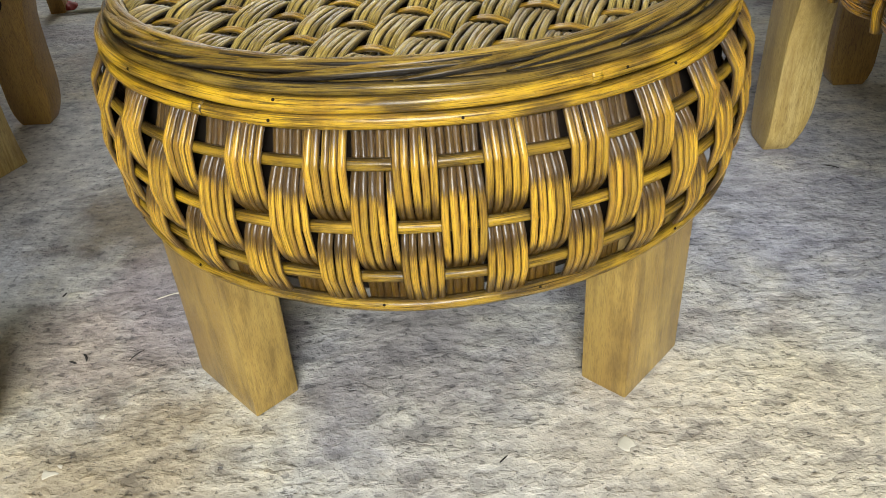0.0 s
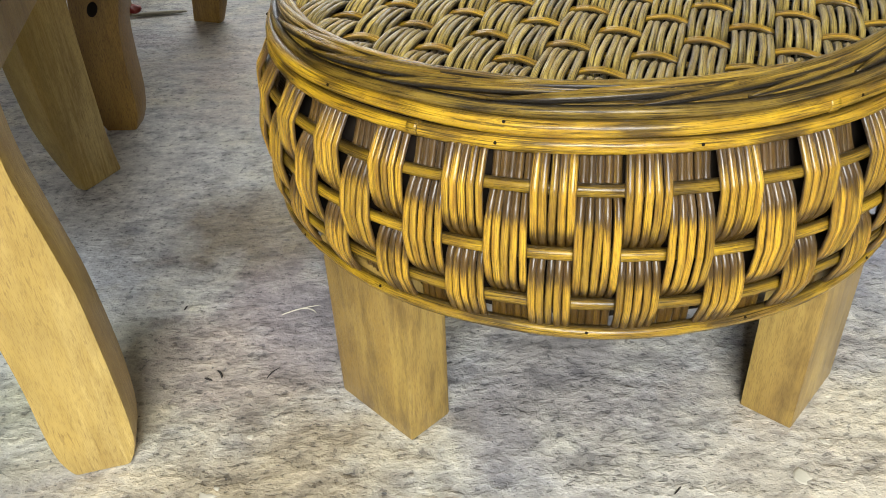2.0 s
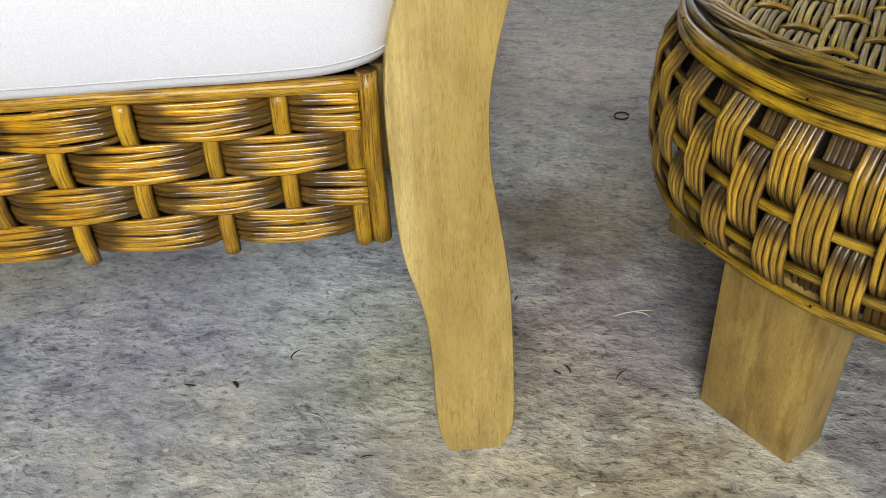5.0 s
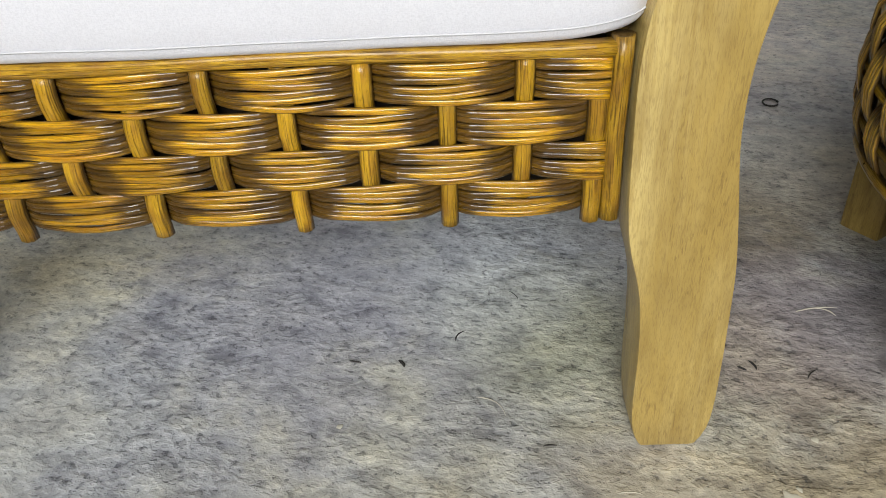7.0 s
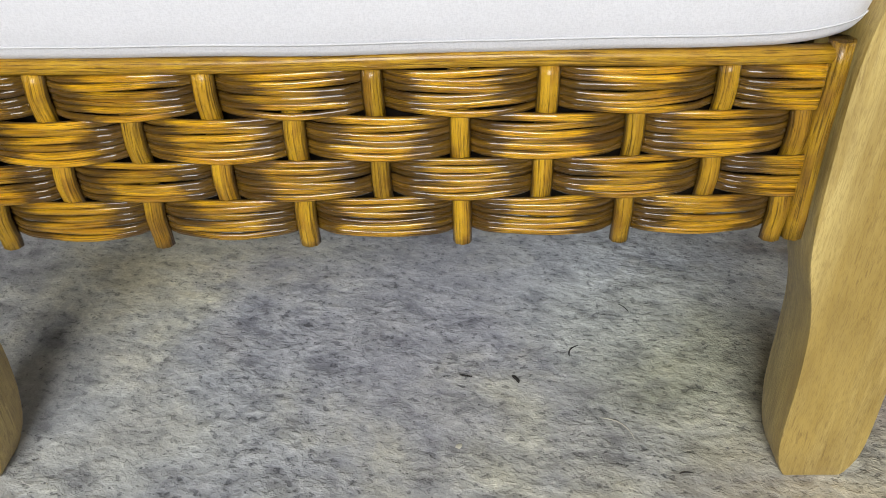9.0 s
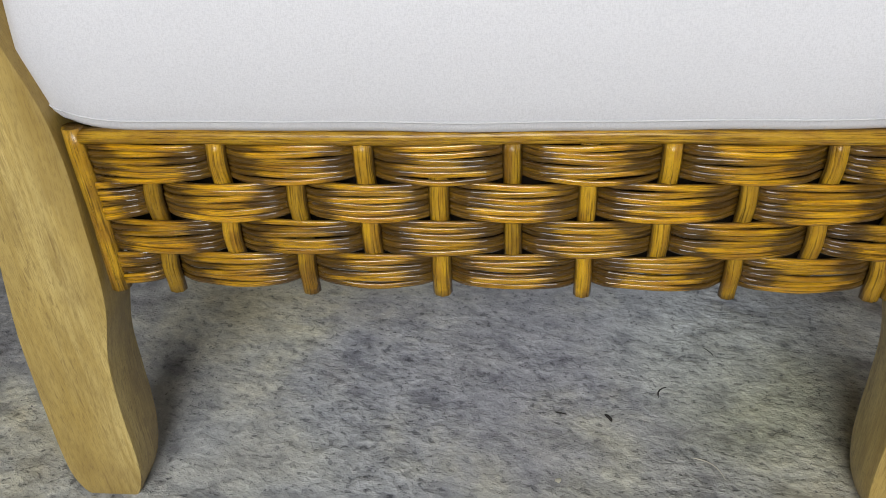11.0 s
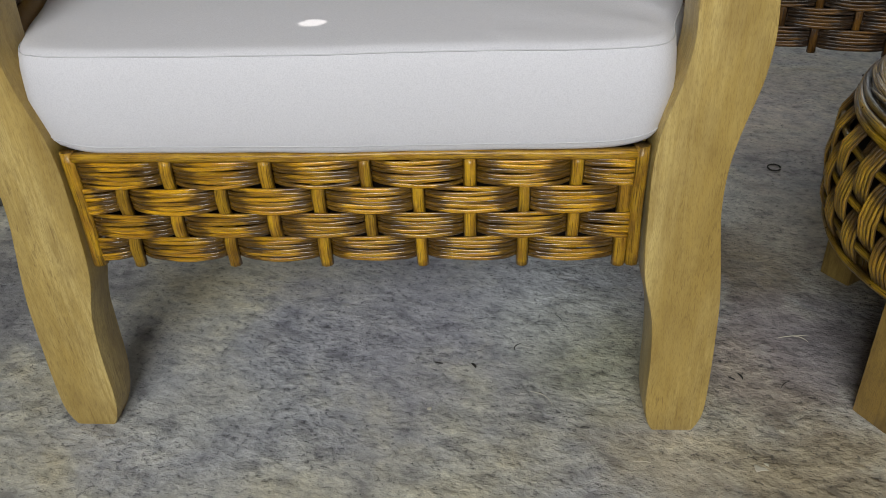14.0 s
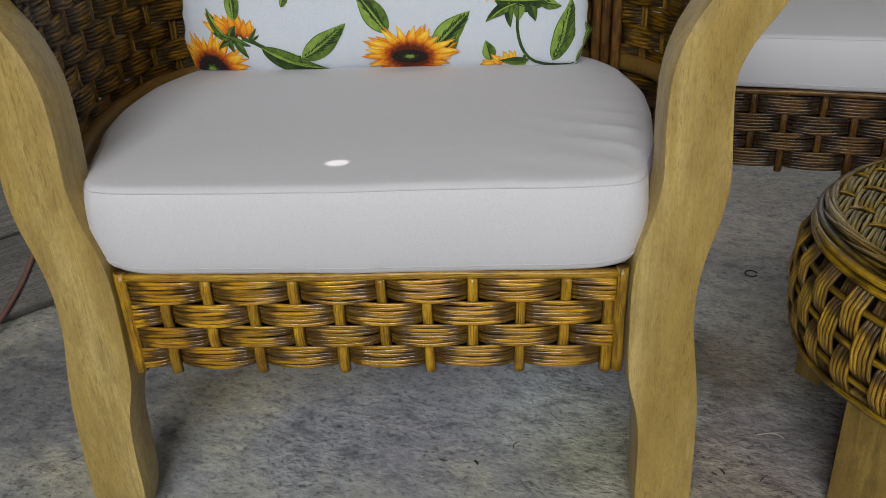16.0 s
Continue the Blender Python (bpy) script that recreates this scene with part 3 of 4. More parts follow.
def plan_curve(knots):
    """A smooth plan path through knots, by its length, with the way towards the seat."""
    k = np.array(knots, float)
    d = np.concatenate(([0], np.cumsum(np.linalg.norm(np.diff(k, axis=0), axis=1))))
    fine = np.linspace(0, d[-1], 200)
    slopes = np.gradient(k, d, axis=0)

    def hermite(q):
        i = np.clip(np.searchsorted(d, q) - 1, 0, len(d) - 2)
        h = d[i + 1] - d[i]
        t = (q - d[i]) / h
        return ((2 * t**3 - 3 * t**2 + 1)[:, None] * k[i] + ((t**3 - 2 * t**2 + t) * h)[:, None] * slopes[i]
                + (-2 * t**3 + 3 * t**2)[:, None] * k[i + 1] + ((t**3 - t**2) * h)[:, None] * slopes[i + 1])

    pos = hermite(fine)
    tan = np.gradient(pos, axis=0)
    tan /= np.linalg.norm(tan, axis=1)[:, None]
    nor = np.stack((-tan[:, 1], tan[:, 0]), 1)

    def path(s):
        p = np.stack([np.interp(s, fine, pos[:, i]) for i in (0, 1)], 1)
        q = np.stack([np.interp(s, fine, nor[:, i]) for i in (0, 1)], 1)
        return p, q
    return path, d[-1]


# ---- seats: armchairs and sofa ----
LEG = ((0, .312, .357), (.008, .3055, .364), (.02, .303, .367), (.05, .301, .368), (.10, .301, .367), (.15, .298, .365), (.175, .293, .364), (.20, .285, .361),
       (.235, .281, .356), (.28, .280, .349), (.31, .279, .348), (.335, .279, .349), (.37, .283, .355), (.41, .296, .366), (.45, .303, .370),
       (.50, .300, .365), (.55, .301, .361), (.58, .308, .372), (.605, .319, .391), (.63, .337, .408), (.66, .36, .43))
LEG_Z = np.linspace(0, 0.66, 265)
LEG_IN, LEG_OUT = (np.interp(LEG_Z, [r[0] for r in LEG], [r[i] for r in LEG]) for i in (1, 2))
for _ in range(40):
    LEG_IN[1:-1] = 0.25 * (LEG_IN[:-2] + 2 * LEG_IN[1:-1] + LEG_IN[2:])
    LEG_OUT[1:-1] = 0.25 * (LEG_OUT[:-2] + 2 * LEG_OUT[1:-1] + LEG_OUT[2:])


def front_leg(shift, side, y0, depth):
    """A sawn S-shaped leg that runs up into the arm; its flat face looks forward."""
    gg, rings = Geo(), []
    for z in np.concatenate((np.linspace(0, 0.02, 3), np.linspace(0.03, 0.66, 72))):
        a, b = np.interp(z, LEG_Z, LEG_IN) + shift, np.interp(z, LEG_Z, LEG_OUT) + shift
        back = y0 + depth / 0.044 * float(np.interp(z, (0, .03, .055, .085, .12, .16, .21, .30), (.033, .045, .051, .0535, .0525, .049, .045, .044))) + 0.012 * max(0, min(1, (z - 0.36) / 0.1))
        a, b = (a, b) if side > 0 else (-b, -a)
        rings.append([(a, y0, z), (b, y0, z), (b, back, z), (a, back, z)])
    gg.loft(rings)
    return gg


def rear_leg(x, y, turn, w, depth, top):
    """Sawn rear leg that broadens upwards to one side, its inner face rounded off at the foot; w: width of the foot's broad outer face."""
    gg, rings = Geo(), []
    c, n = math.cos(radians(turn)), math.sin(radians(turn))
    side = 1 if turn > 0 else -1
    for z in np.concatenate((np.linspace(0, 0.12, 13), np.linspace(0.14, top, 12))):
        wide = w / 0.069 * np.interp(z, (0, .05, .10, .16, .22, .30, .45), (.049, .0585, .068, .0745, .078, .081, .083))
        slim = w / 0.069 * np.interp(z, (0, .03, .07, .16, .30), (.019, .0145, .0115, .0105, .012))
        back = depth * (0.42 + 0.58 * math.sin(min(1.0, z / 0.11) * math.pi / 2)) - depth / 2
        a0, a1 = (-wide, slim) if side > 0 else (-slim, wide)
        rings.append([(x + c * a - n * b, y + n * a + c * b, z) for a, b in ((a0, -depth / 2), (a1, -depth / 2), (a1, back), (a0, back))])
    gg.loft(rings)
    return gg


def seat(name, m, half, label, category, group, pitch, first, row_z, row_h, top_z, leg_wood, cane, rear, seed=1, back=0.66):
    """Armchair or sofa: S legs, woven front apron, woven tub sides and back, seat ring. half: half the span between leg centres."""
    t = thing(name, m, label, category, group)
    shift = half - 0.335
    for side in (1, -1):
        part("front_leg", front_leg(shift, side, -0.004, 0.044), leg_wood, t, "smooth S-curved sawn wooden leg", bevel=0.0035)
    for x, y, turn, w in rear:
        part("rear_leg", rear_leg(x, y, turn, w, 0.045, 0.42), leg_wood, t, "curved wooden rear leg", bevel=0.004)
    end = half - 0.0655
    lo = row_z[-1] - row_h * 0.55
    for side in (1, -1):
        zs = np.linspace(lo - 0.004, top_z + 0.007, 9)
        pts = np.stack((side * (end + 0.0005 * np.sin(zs * 60)), 0 * zs + 0.003, zs), 1)
        part("apron_post", Geo().tube(pts, 0.0074, (0, -1, 0), 8, 1.0, side * 2.0, np.clip(0.8 + 0.3 * np.sin(zs * 60 + side), 0, 1)), OCHRE_RIM if cane is OCHRE else cane, t, bevel=0)
    xs = np.linspace(-end + 0.004, end - 0.004, 40)
    pts = np.stack((xs, 0 * xs + 0.002, top_z + 0.0008 * np.sin(xs * 21)), 1)
    part("top_cane", Geo().tube(pts, 0.0058, (0, -1, 0), 8, 1.0, 3.0, np.clip(0.9 + 0.2 * np.sin(xs * 37) + 0.2 * np.sin(xs * 83), 0, 1)), OCHRE_RIM if cane is OCHRE else cane, t, "glossy horizontal cane above the weave")
    k0, k1 = math.ceil((-end + 0.0095 - first) / pitch), math.floor((end - 0.0095 - first) / pitch)
    rng = random.Random(seed)
    for k in range(k0, k1 + 1):
        x = first + k * pitch
        zs = np.linspace(lo - 0.006 if (k + len(row_z) - 1) % 2 == 0 else lo + 0.008, top_z - 0.004, 17)
        sway = np.zeros_like(zs)
        for i, z in enumerate(row_z):
            sway += (1 if (k + i) % 2 == 0 else -1) * np.exp(-((zs - z) / (row_h * 0.4)) ** 2) * 0.0030
        pts = np.stack((x + rng.uniform(-.0015, .0015) + rng.uniform(-.002, .002) * (zs - lo) / 0.1, 0.004 - sway, zs + 0.0), 1)
        part("stake", Geo().tube(pts, 0.0064 * rng.uniform(0.92, 1.08), (0, -1, 0), 8, 0.85, rng.uniform(0, 5), np.clip(0.85 + 0.25 * np.sin(zs * 110 + rng.uniform(0, 6)), 0, 1)), OCHRE_RIM if cane is OCHRE else cane, t)
    for i, z in enumerate(row_z):
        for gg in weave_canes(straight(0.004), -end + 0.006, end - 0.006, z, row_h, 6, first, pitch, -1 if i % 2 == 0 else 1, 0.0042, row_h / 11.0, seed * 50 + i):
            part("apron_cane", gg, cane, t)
    # dark sheet behind the apron that paints the shade in its gaps
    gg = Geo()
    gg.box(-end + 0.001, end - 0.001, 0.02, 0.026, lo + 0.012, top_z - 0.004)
    part("apron_backing", gg, GAP_SHADE_NAILS, t, smooth=False)
    # woven tub: from one front leg round the back to the other
    h = half
    knots = [(h + .005, .05), (h + .045, .15), (h + .075, .28), (h + .088, .42), (h + .065, .56), (h - .03, back), (h - .3 * h - .04, back + .015), (0, back + .02)]
    knots += [(-x, y) for x, y in knots[-2::-1]]
    path, length = plan_curve(knots)
    sp, rh = 0.052, 0.033
    rows = int((0.69 - top_z) / rh)
    count = max(2, round(length / sp))
    sp = length / count
    for i in range(1, rows):
        z = top_z + 0.012 + rh * (i + 0.5)
        for gg in weave_canes(path, 0.0, length, z, rh, 6, 0.5 * sp, sp, -1 if i % 2 == 0 else 1, 0.0075, rh / 10.8, seed * 90 + i, 0.0, 8):
            part("tub_cane", gg, TUB_RATTAN, t)
    for k in range(count):
        p, q = path(np.array([(k + 0.5) * sp]))
        gg = Geo()
        for dx in (-0.004, 0.004):
            base = np.array((p[0, 0] - q[0, 1] * dx, p[0, 1] + q[0, 0] * dx))
            zs = np.linspace(top_z + 0.045, top_z + 0.012 + rows * rh, 10)
            pts = np.stack((0 * zs + base[0], 0 * zs + base[1], zs), 1)
            gg.tube(pts, 0.0042, (q[0, 0], q[0, 1], 0), 6, 1.0, k * 0.3)
        part("tub_stake", gg, TUB_RATTAN, t)
    for side in (1, -1):
        gg = Geo()
        for dx, dy in ((0, 0), (0.016, -0.006), (-0.015, 0.004)):
            zs = np.linspace(top_z, 0.66, 8)
            pts = np.stack((0 * zs + side * (h - 0.012 + dx), 0 * zs + back - 0.092 + dy, zs), 1)
            gg.tube(pts, 0.0085, (0, -1, 0), 8, 1.0, dx * 50)
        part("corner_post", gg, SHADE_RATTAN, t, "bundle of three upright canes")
    s = np.linspace(0.0, length, 90)
    p, q = path(s)
    ring = np.stack((p[:, 0] + q[:, 0] * 0.014, p[:, 1] + q[:, 1] * 0.014, 0 * s + top_z + 0.083), 1)
    part("seat_ring", Geo().tube(ring, 0.014, (0, 0, 1), 10), BROWN_WOOD, t, "bent brown wooden seat ring")
    rail = np.stack((p[:, 0], p[:, 1], 0 * s + 0.012 + top_z + rows * rh + 0.008), 1)
    part("tub_rail", Geo().tube(rail, 0.013, (0, 0, 1), 10), BROWN_WOOD, t, "bent wooden top rail")
    for side in (1, -1):
        gg = Geo()
        gg.box(*sorted((side * (h - 0.063), side * (h - 0.037))), 0.042, back - 0.1, 0.27, 0.342)
        part("side_rail", gg, leg_wood, t, "sawn wooden seat rail", bevel=0.002)
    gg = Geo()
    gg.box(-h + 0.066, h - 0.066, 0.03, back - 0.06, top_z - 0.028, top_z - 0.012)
    part("seat_deck", gg, GAP_SHADE_NAILS, t, smooth=False)
    return t


def cushion(m, half, depth, z0, z1, label, group, seed=2):
    """Box cushion with rounded edges, a slight crown and stitched seams."""
    t = thing("seat_cushion", m, label, "cushion", group)
    rng = random.Random(seed)
    h = half
    side = [(h - .053, -.002), (h - .047, .004), (h - .044, .018), (h - .040, .05), (h - .019, .12), (h - .001, .22), (h + .007, .32), (h + .005, .40), (h - .009, .48), (h - .038, .55), (h - .09, depth)]
    other = [(h - .053, -.002), (h - .046, .005), (h - .040, .018), (h - .030, .05), (h - .010, .11), (h + .018, .21), (h + .031, .28), (h + .036, .35), (h + .031, .43), (h + .010, .51), (h - .035, .57), (h - .09, depth)]
    front = [(x, -.003 - 0.006 * math.cos(x / (h - .06) * 1.5)) for x in np.linspace(-(h - .060), h - .060, 16)]
    loop = front + side + [(x, depth + 0.004) for x in np.linspace(h - .16, -(h - .16), 12)] + [(-x, y) for x, y in other[::-1]]
    # even spacing
    k = np.array(loop + loop[:1])
    d = np.concatenate(([0], np.cumsum(np.linalg.norm(np.diff(k, axis=0), axis=1))))
    s = np.linspace(0, d[-1], 361)[:-1]
    k = np.stack([np.interp(s, d, k[:, i]) for i in (0, 1)], 1)
    for _ in range(14):
        k = 0.5 * k + 0.25 * (np.roll(k, 1, 0) + np.roll(k, -1, 0))
    c = np.array((0, depth * 0.48))
    tan = np.roll(k, -1, 0) - np.roll(k, 1, 0)
    nor = np.stack((tan[:, 1], -tan[:, 0]), 1) / np.linalg.norm(tan, axis=1)[:, None]
    hgt = z1 - z0
    levels = [(0.0, -.012), (.002, -.006), (.006, -.003), (.020, .000), (.5 * hgt, .006), (hgt - .022, .004), (hgt - .009, .0015), (hgt - .002, -.003), (hgt, -.010)]
    ph = [rng.uniform(0, 6) for _ in range(4)]
    puck = 0.0008 * np.sin(s * 31 + ph[0]) + 0.0005 * np.sin(s * 57 + ph[1])
    def lift(x, y):
        """The lower edge turns up at the front corners."""
        return 0.009 * min(1.0, max(0.0, (abs(x) - h + 0.105) / 0.055)) ** 2 * max(0.0, 1 - max(0.0, y) / 0.1)

    rings = []
    for z, o in levels:
        q = k + nor * (o + puck)[:, None]
        rings.append([(x, y, z0 + z + 0.0006 * math.sin(x * 18 + ph[2]) * (z / hgt) + lift(x, y) * (1 - z / hgt) ** 2) for x, y in q])
    for f in (0.97, 0.93, 0.89, 0.84, 0.78, 0.7, 0.5, 0.25):
        q = c + (k - c) * f * (1 - 0.012 / 0.3)
        rise = 0.010 * (1 - f ** 3)
        grip = max(0.0, f - 0.66) / 0.31
        rings.append([(x, y, z1 + rise + 0.0006 * math.sin(x * 18 + ph[2]) + 0.0060 * grip * (1 - abs(math.sin(y * 52 + 14 * x + ph[3])) ** 0.5) * math.exp(-((y - 0.13) / 0.11) ** 2) * (x > 0.4 * h)) for x, y in q])
    part("cover", Geo().loft(rings), LINEN, t, "smooth off-white linen cover")
    for z, o in ((hgt - .0055, -.0005), (.010, -.0022)):
        q = k + nor * (o + puck + 0.0006)[:, None]
        pts = [(x, y, z0 + z + 0.0006 * math.sin(x * 18 + ph[2]) * (z / hgt) + lift(x, y) * (1 - z / hgt) ** 2) for x, y in np.concatenate((q, q[:1]))]
        part("seam", Geo().tube(pts, 0.0006, (0, 0, 1), 5), SEAM, t, "stitched seam line")
    return t


ROWS_A = (0.3275, 0.2995, 0.272, 0.245)
chair = seat("armchair", CHAIR, 0.335, "armchair with pale S-curved wooden legs and ochre woven rattan apron", "armchair", "armchairs of the set",
             0.0485, 0.0155, ROWS_A, 0.0278, 0.3462, PALE_WOOD, OCHRE, ((0.286, 0.572, 51, 0.069), (-0.286, 0.572, -51, 0.069)))
CUSHION_A = cushion(CHAIR, 0.335, 0.59, 0.3495, 0.452, "off-white linen box cushion lying on the woven armchair", "seat cushions")

CHAIR_B = pose(0.427, 0.684, 0, 0, 0, -85.4)
chair_b = copy_thing(chair, CHAIR_B)
tagged(chair_b, "armchair of the same set turned towards the round table")
cushion_b = copy_thing(CUSHION_A, CHAIR_B)

SOFA = pose(-0.051, 1.1745, 0, 0, 0, 2.4)
sofa = seat("sofa", SOFA, 0.631, "two-seat sofa with brown S-curved wooden legs and woven rattan apron darkened for its shade", "sofa", "",
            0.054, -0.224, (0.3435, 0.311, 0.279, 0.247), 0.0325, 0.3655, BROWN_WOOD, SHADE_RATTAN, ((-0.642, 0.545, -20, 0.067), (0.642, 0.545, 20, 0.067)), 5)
g = Geo()
g.loft([[(-0.623 + 0.0085 * f * math.cos(k * math.pi / 8), y, 0.19 + 0.011 * f * math.sin(k * math.pi / 8 + 0.4)) for k in range(16)] for y, f in ((-0.0035, 1.0), (-0.0047, 1.0), (-0.0051, 0.6))])
part("knot", g, GAP_SHADE_NAILS, sofa, "dark oval knot in the timber")
cushion(SOFA, 0.631, 0.60, 0.371, 0.463, "long off-white linen cushion lying on the woven sofa", "seat cushions", 7)


# ---- the round table ----
TABLE = pose(-0.019, 0.752, 0)
table = thing("round_table", TABLE, "low round drum table of ochre woven rattan on four timber legs", "table")
BANDS = 62
STEP = 2 * math.pi / BANDS
A0 = radians(-86.5)
CANE_Z = (0.2757, 0.2298, 0.1885)


def body_radius(z):
    return np.interp(z, (0.157, 0.1885, 0.2298, 0.2757, 0.304), (0.2755, 0.2820, 0.2850, 0.2815, 0.2695))


def side_cane(kind, k, seed):
    """One upright cane of a band of five, in front of and behind the hoops in turn."""
    rng = random.Random(seed)
    if kind == 0:
        zk = (.158, .174, .1885, .204, .217, .2245, .2298, .2345, .242, .257, .2757, .295, .306)
        wk = (-.1, .6, 1.0, .85, .25, -.8, -1, -.7, .45, .95, 1.0, .5, -.3)
    else:
        zk = (.158, .179, .1885, .1935, .200, .209, .2298, .250, .262, .2695, .2757, .291, .306)
        wk = (-.6, -.9, -1, -.6, .3, .85, 1.1, .85, .3, -.6, -1, -.9, -.8)
    z = np.linspace(0.158, 0.306, 40)
    w = np.interp(z, zk, wk)
    w = np.concatenate((w[:1], 0.25 * w[:-2] + 0.5 * w[1:-1] + 0.25 * w[2:], w[-1:]))
    f = (k + 0.5) / 5 - 0.5
    ang = f * STEP * (0.985 + 0.03 * w) + rng.uniform(-.001, .001) + 0.0009 * np.sin(z * 90 + rng.uniform(0, 6))
    r = body_radius(z) + 0.0070 * w + rng.uniform(-.0004, .0004) - 0.0010 * (2 * f) ** 2
    out = np.stack((np.cos(ang), np.sin(ang), 0 * z), 1)
    pts = out * r[:, None]
    pts[:, 2] = z
    # dark where the cane goes behind a hoop: glazing plus painted shade
    rub_shade = np.clip(1.5 * w - 0.68 + 0.15 * rng.uniform(-1, 1) + 0.1 * np.sin(z * 170 + rng.uniform(0, 6)), 0, 1)
    return Geo().tube(pts, 0.0029 * rng.uniform(0.93, 1.07), out, 8, 0.72, rng.uniform(0, 9), rub_shade)


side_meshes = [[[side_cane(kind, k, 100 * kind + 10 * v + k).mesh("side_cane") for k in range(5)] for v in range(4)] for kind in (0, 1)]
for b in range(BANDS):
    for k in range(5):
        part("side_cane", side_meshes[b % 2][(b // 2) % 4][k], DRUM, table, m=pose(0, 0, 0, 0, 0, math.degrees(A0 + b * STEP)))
for i, z in enumerate(CANE_Z):
    part("hoop", Geo().ring(float(body_radius(z)), z, 0.0044, 8, 124, 0.0006, i), DRUM_RIM, table, "glossy horizontal rattan hoop")
part("lower_rim", Geo().ring(0.2725, 0.3010, 0.0054, 10, 124, 0.0007, 1), DRUM_RIM, table, "glossy ochre cane rim")
part("upper_rim", Geo().ring(0.2705, 0.3122, 0.0060, 10, 124, 0.0009, 2), DRUM_RIM, table, "glossy ochre cane rim")
part("dark_rim", Geo().ring(0.2668, 0.3205, 0.0046, 10, 124, 0.0008, 5), BORDER, table, "dark glazed cane under the border")
part("foot_ring", Geo().ring(0.2790, 0.1625, 0.0052, 8, 124, 0.0006, 3), DRUM_RIM, table, "cane hoop under the weave")
part("border_core", Geo().ring(0.2590, 0.3210, 0.0062, 10, 124, 0.0008, 8), BORDER, table, "dark cane core under the lapped border")
# dark ring that fills the crevice between the rims as its shade
part("rim_core", Geo().ring(0.2660, 0.3070, 0.0050, 8, 96), GAP_SHADE_NAILS, table)
# dark inner drum, so that gaps between the canes read as shade
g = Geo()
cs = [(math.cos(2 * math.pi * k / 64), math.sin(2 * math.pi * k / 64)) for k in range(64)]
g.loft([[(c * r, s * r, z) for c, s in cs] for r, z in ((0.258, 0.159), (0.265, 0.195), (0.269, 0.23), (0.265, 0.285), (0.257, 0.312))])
part("drum_core", g, GAP_SHADE_NAILS, table)
# joints where the rim canes meet
for ang, z, r, th in ((-61, 0.3122, 0.2705, 0.0067), (-118, 0.3010, 0.2725, 0.0061), (20, 0.3122, 0.2705, 0.0067)):
    a = np.radians(np.linspace(ang - 0.8, ang + 0.8, 4))
    out = np.stack((np.cos(a), np.sin(a), 0 * a), 1)
    pts = out * r
    pts[:, 2] = z
    part("cane_joint", Geo().tube(pts, th - 0.0003, out, 10), DRUM_RIM, table, "knuckle of the rim cane")
# small nail heads that hold the rims
rng = random.Random(21)
for z, r, th, n in ((0.3010, 0.2725, 0.0054, 17), (0.3122, 0.2705, 0.0060, 13), (0.1625, 0.2790, 0.0052, 15)):
    for k in range(n):
        a = 2 * math.pi * (k + rng.uniform(-.25, .25)) / n
        up = rng.uniform(0.1, 0.7)
        c = Vector((math.cos(a) * (r + th * math.cos(up)), math.sin(a) * (r + th * math.cos(up)), z + th * math.sin(up)))
        q = c - Vector((math.cos(a) * r, math.sin(a) * r, z))
        g = Geo().tube([tuple(c - q * 0.15), tuple(c), tuple(c + q * 0.06)], (0.0011, 0.0011, 0.0007), (0.3, 0.2, 0.93), 8)
        part("nail", g, GAP_SHADE_NAILS, table, "tiny dark nail head")
# lapped border strands between rim and top
rng = random.Random(4)
LAPS = 20
for k in range(LAPS):
    start = 2 * math.pi * k / LAPS + rng.uniform(-.03, .03)
    for e in range(5):
        span = radians(50 + rng.uniform(-7, 7))
        q = np.linspace(0, 1, 22)
        a = start + radians(e * 2.3) + q * span
        # comes up beside the rim, crosses the older laps and dives under the plait
        r = 0.2662 - 0.0125 * q ** 0.9 - 0.0018 * e * (1 - 0.5 * q) + 0.0008 * np.sin(q * 7 + k + e)
        z = 0.3205 + 0.0098 * np.sin(math.pi * np.clip(0.16 + q * 0.72, 0, 1)) + 0.0011 * e - 0.004 * np.clip((q - 0.8) / 0.2, 0, 1)
        pts = np.stack((np.cos(a) * r, np.sin(a) * r, z), 1)
        th = 0.0033 * rng.uniform(0.85, 1.1) * np.clip(np.minimum(q * 5 + 0.3, (1 - q) * 3 + 0.12), 0, 1)
        # tucked ends darkened, for glazing and for the shade under the laps
        rub_shade = np.clip(0.25 + 0.75 * np.sin(math.pi * q) + rng.uniform(-.3, .3), 0, 1)
        part("border_cane", Geo().tube(pts, th, (0, 0, 1), 8, 0.9, rng.uniform(0, 9), rub_shade), BORDER, table)

# plaited top
D = Vector((0.26, 0.966)).normalized()
U = Vector((D.y, -D.x))
CEN = Vector((-0.019, 0.752))
TOP_R, TOP_Z, COL, ROW = 0.258, 0.3280, 0.0293, 0.0395
U0, V0 = -0.2505, 0.4755
SHEAR = -0.16
uc, vc = CEN.dot(U), CEN.dot(D)
i0, i1 = math.ceil((uc - TOP_R - U0) / COL - 0.5), math.floor((uc + TOP_R - U0) / COL + 0.5)
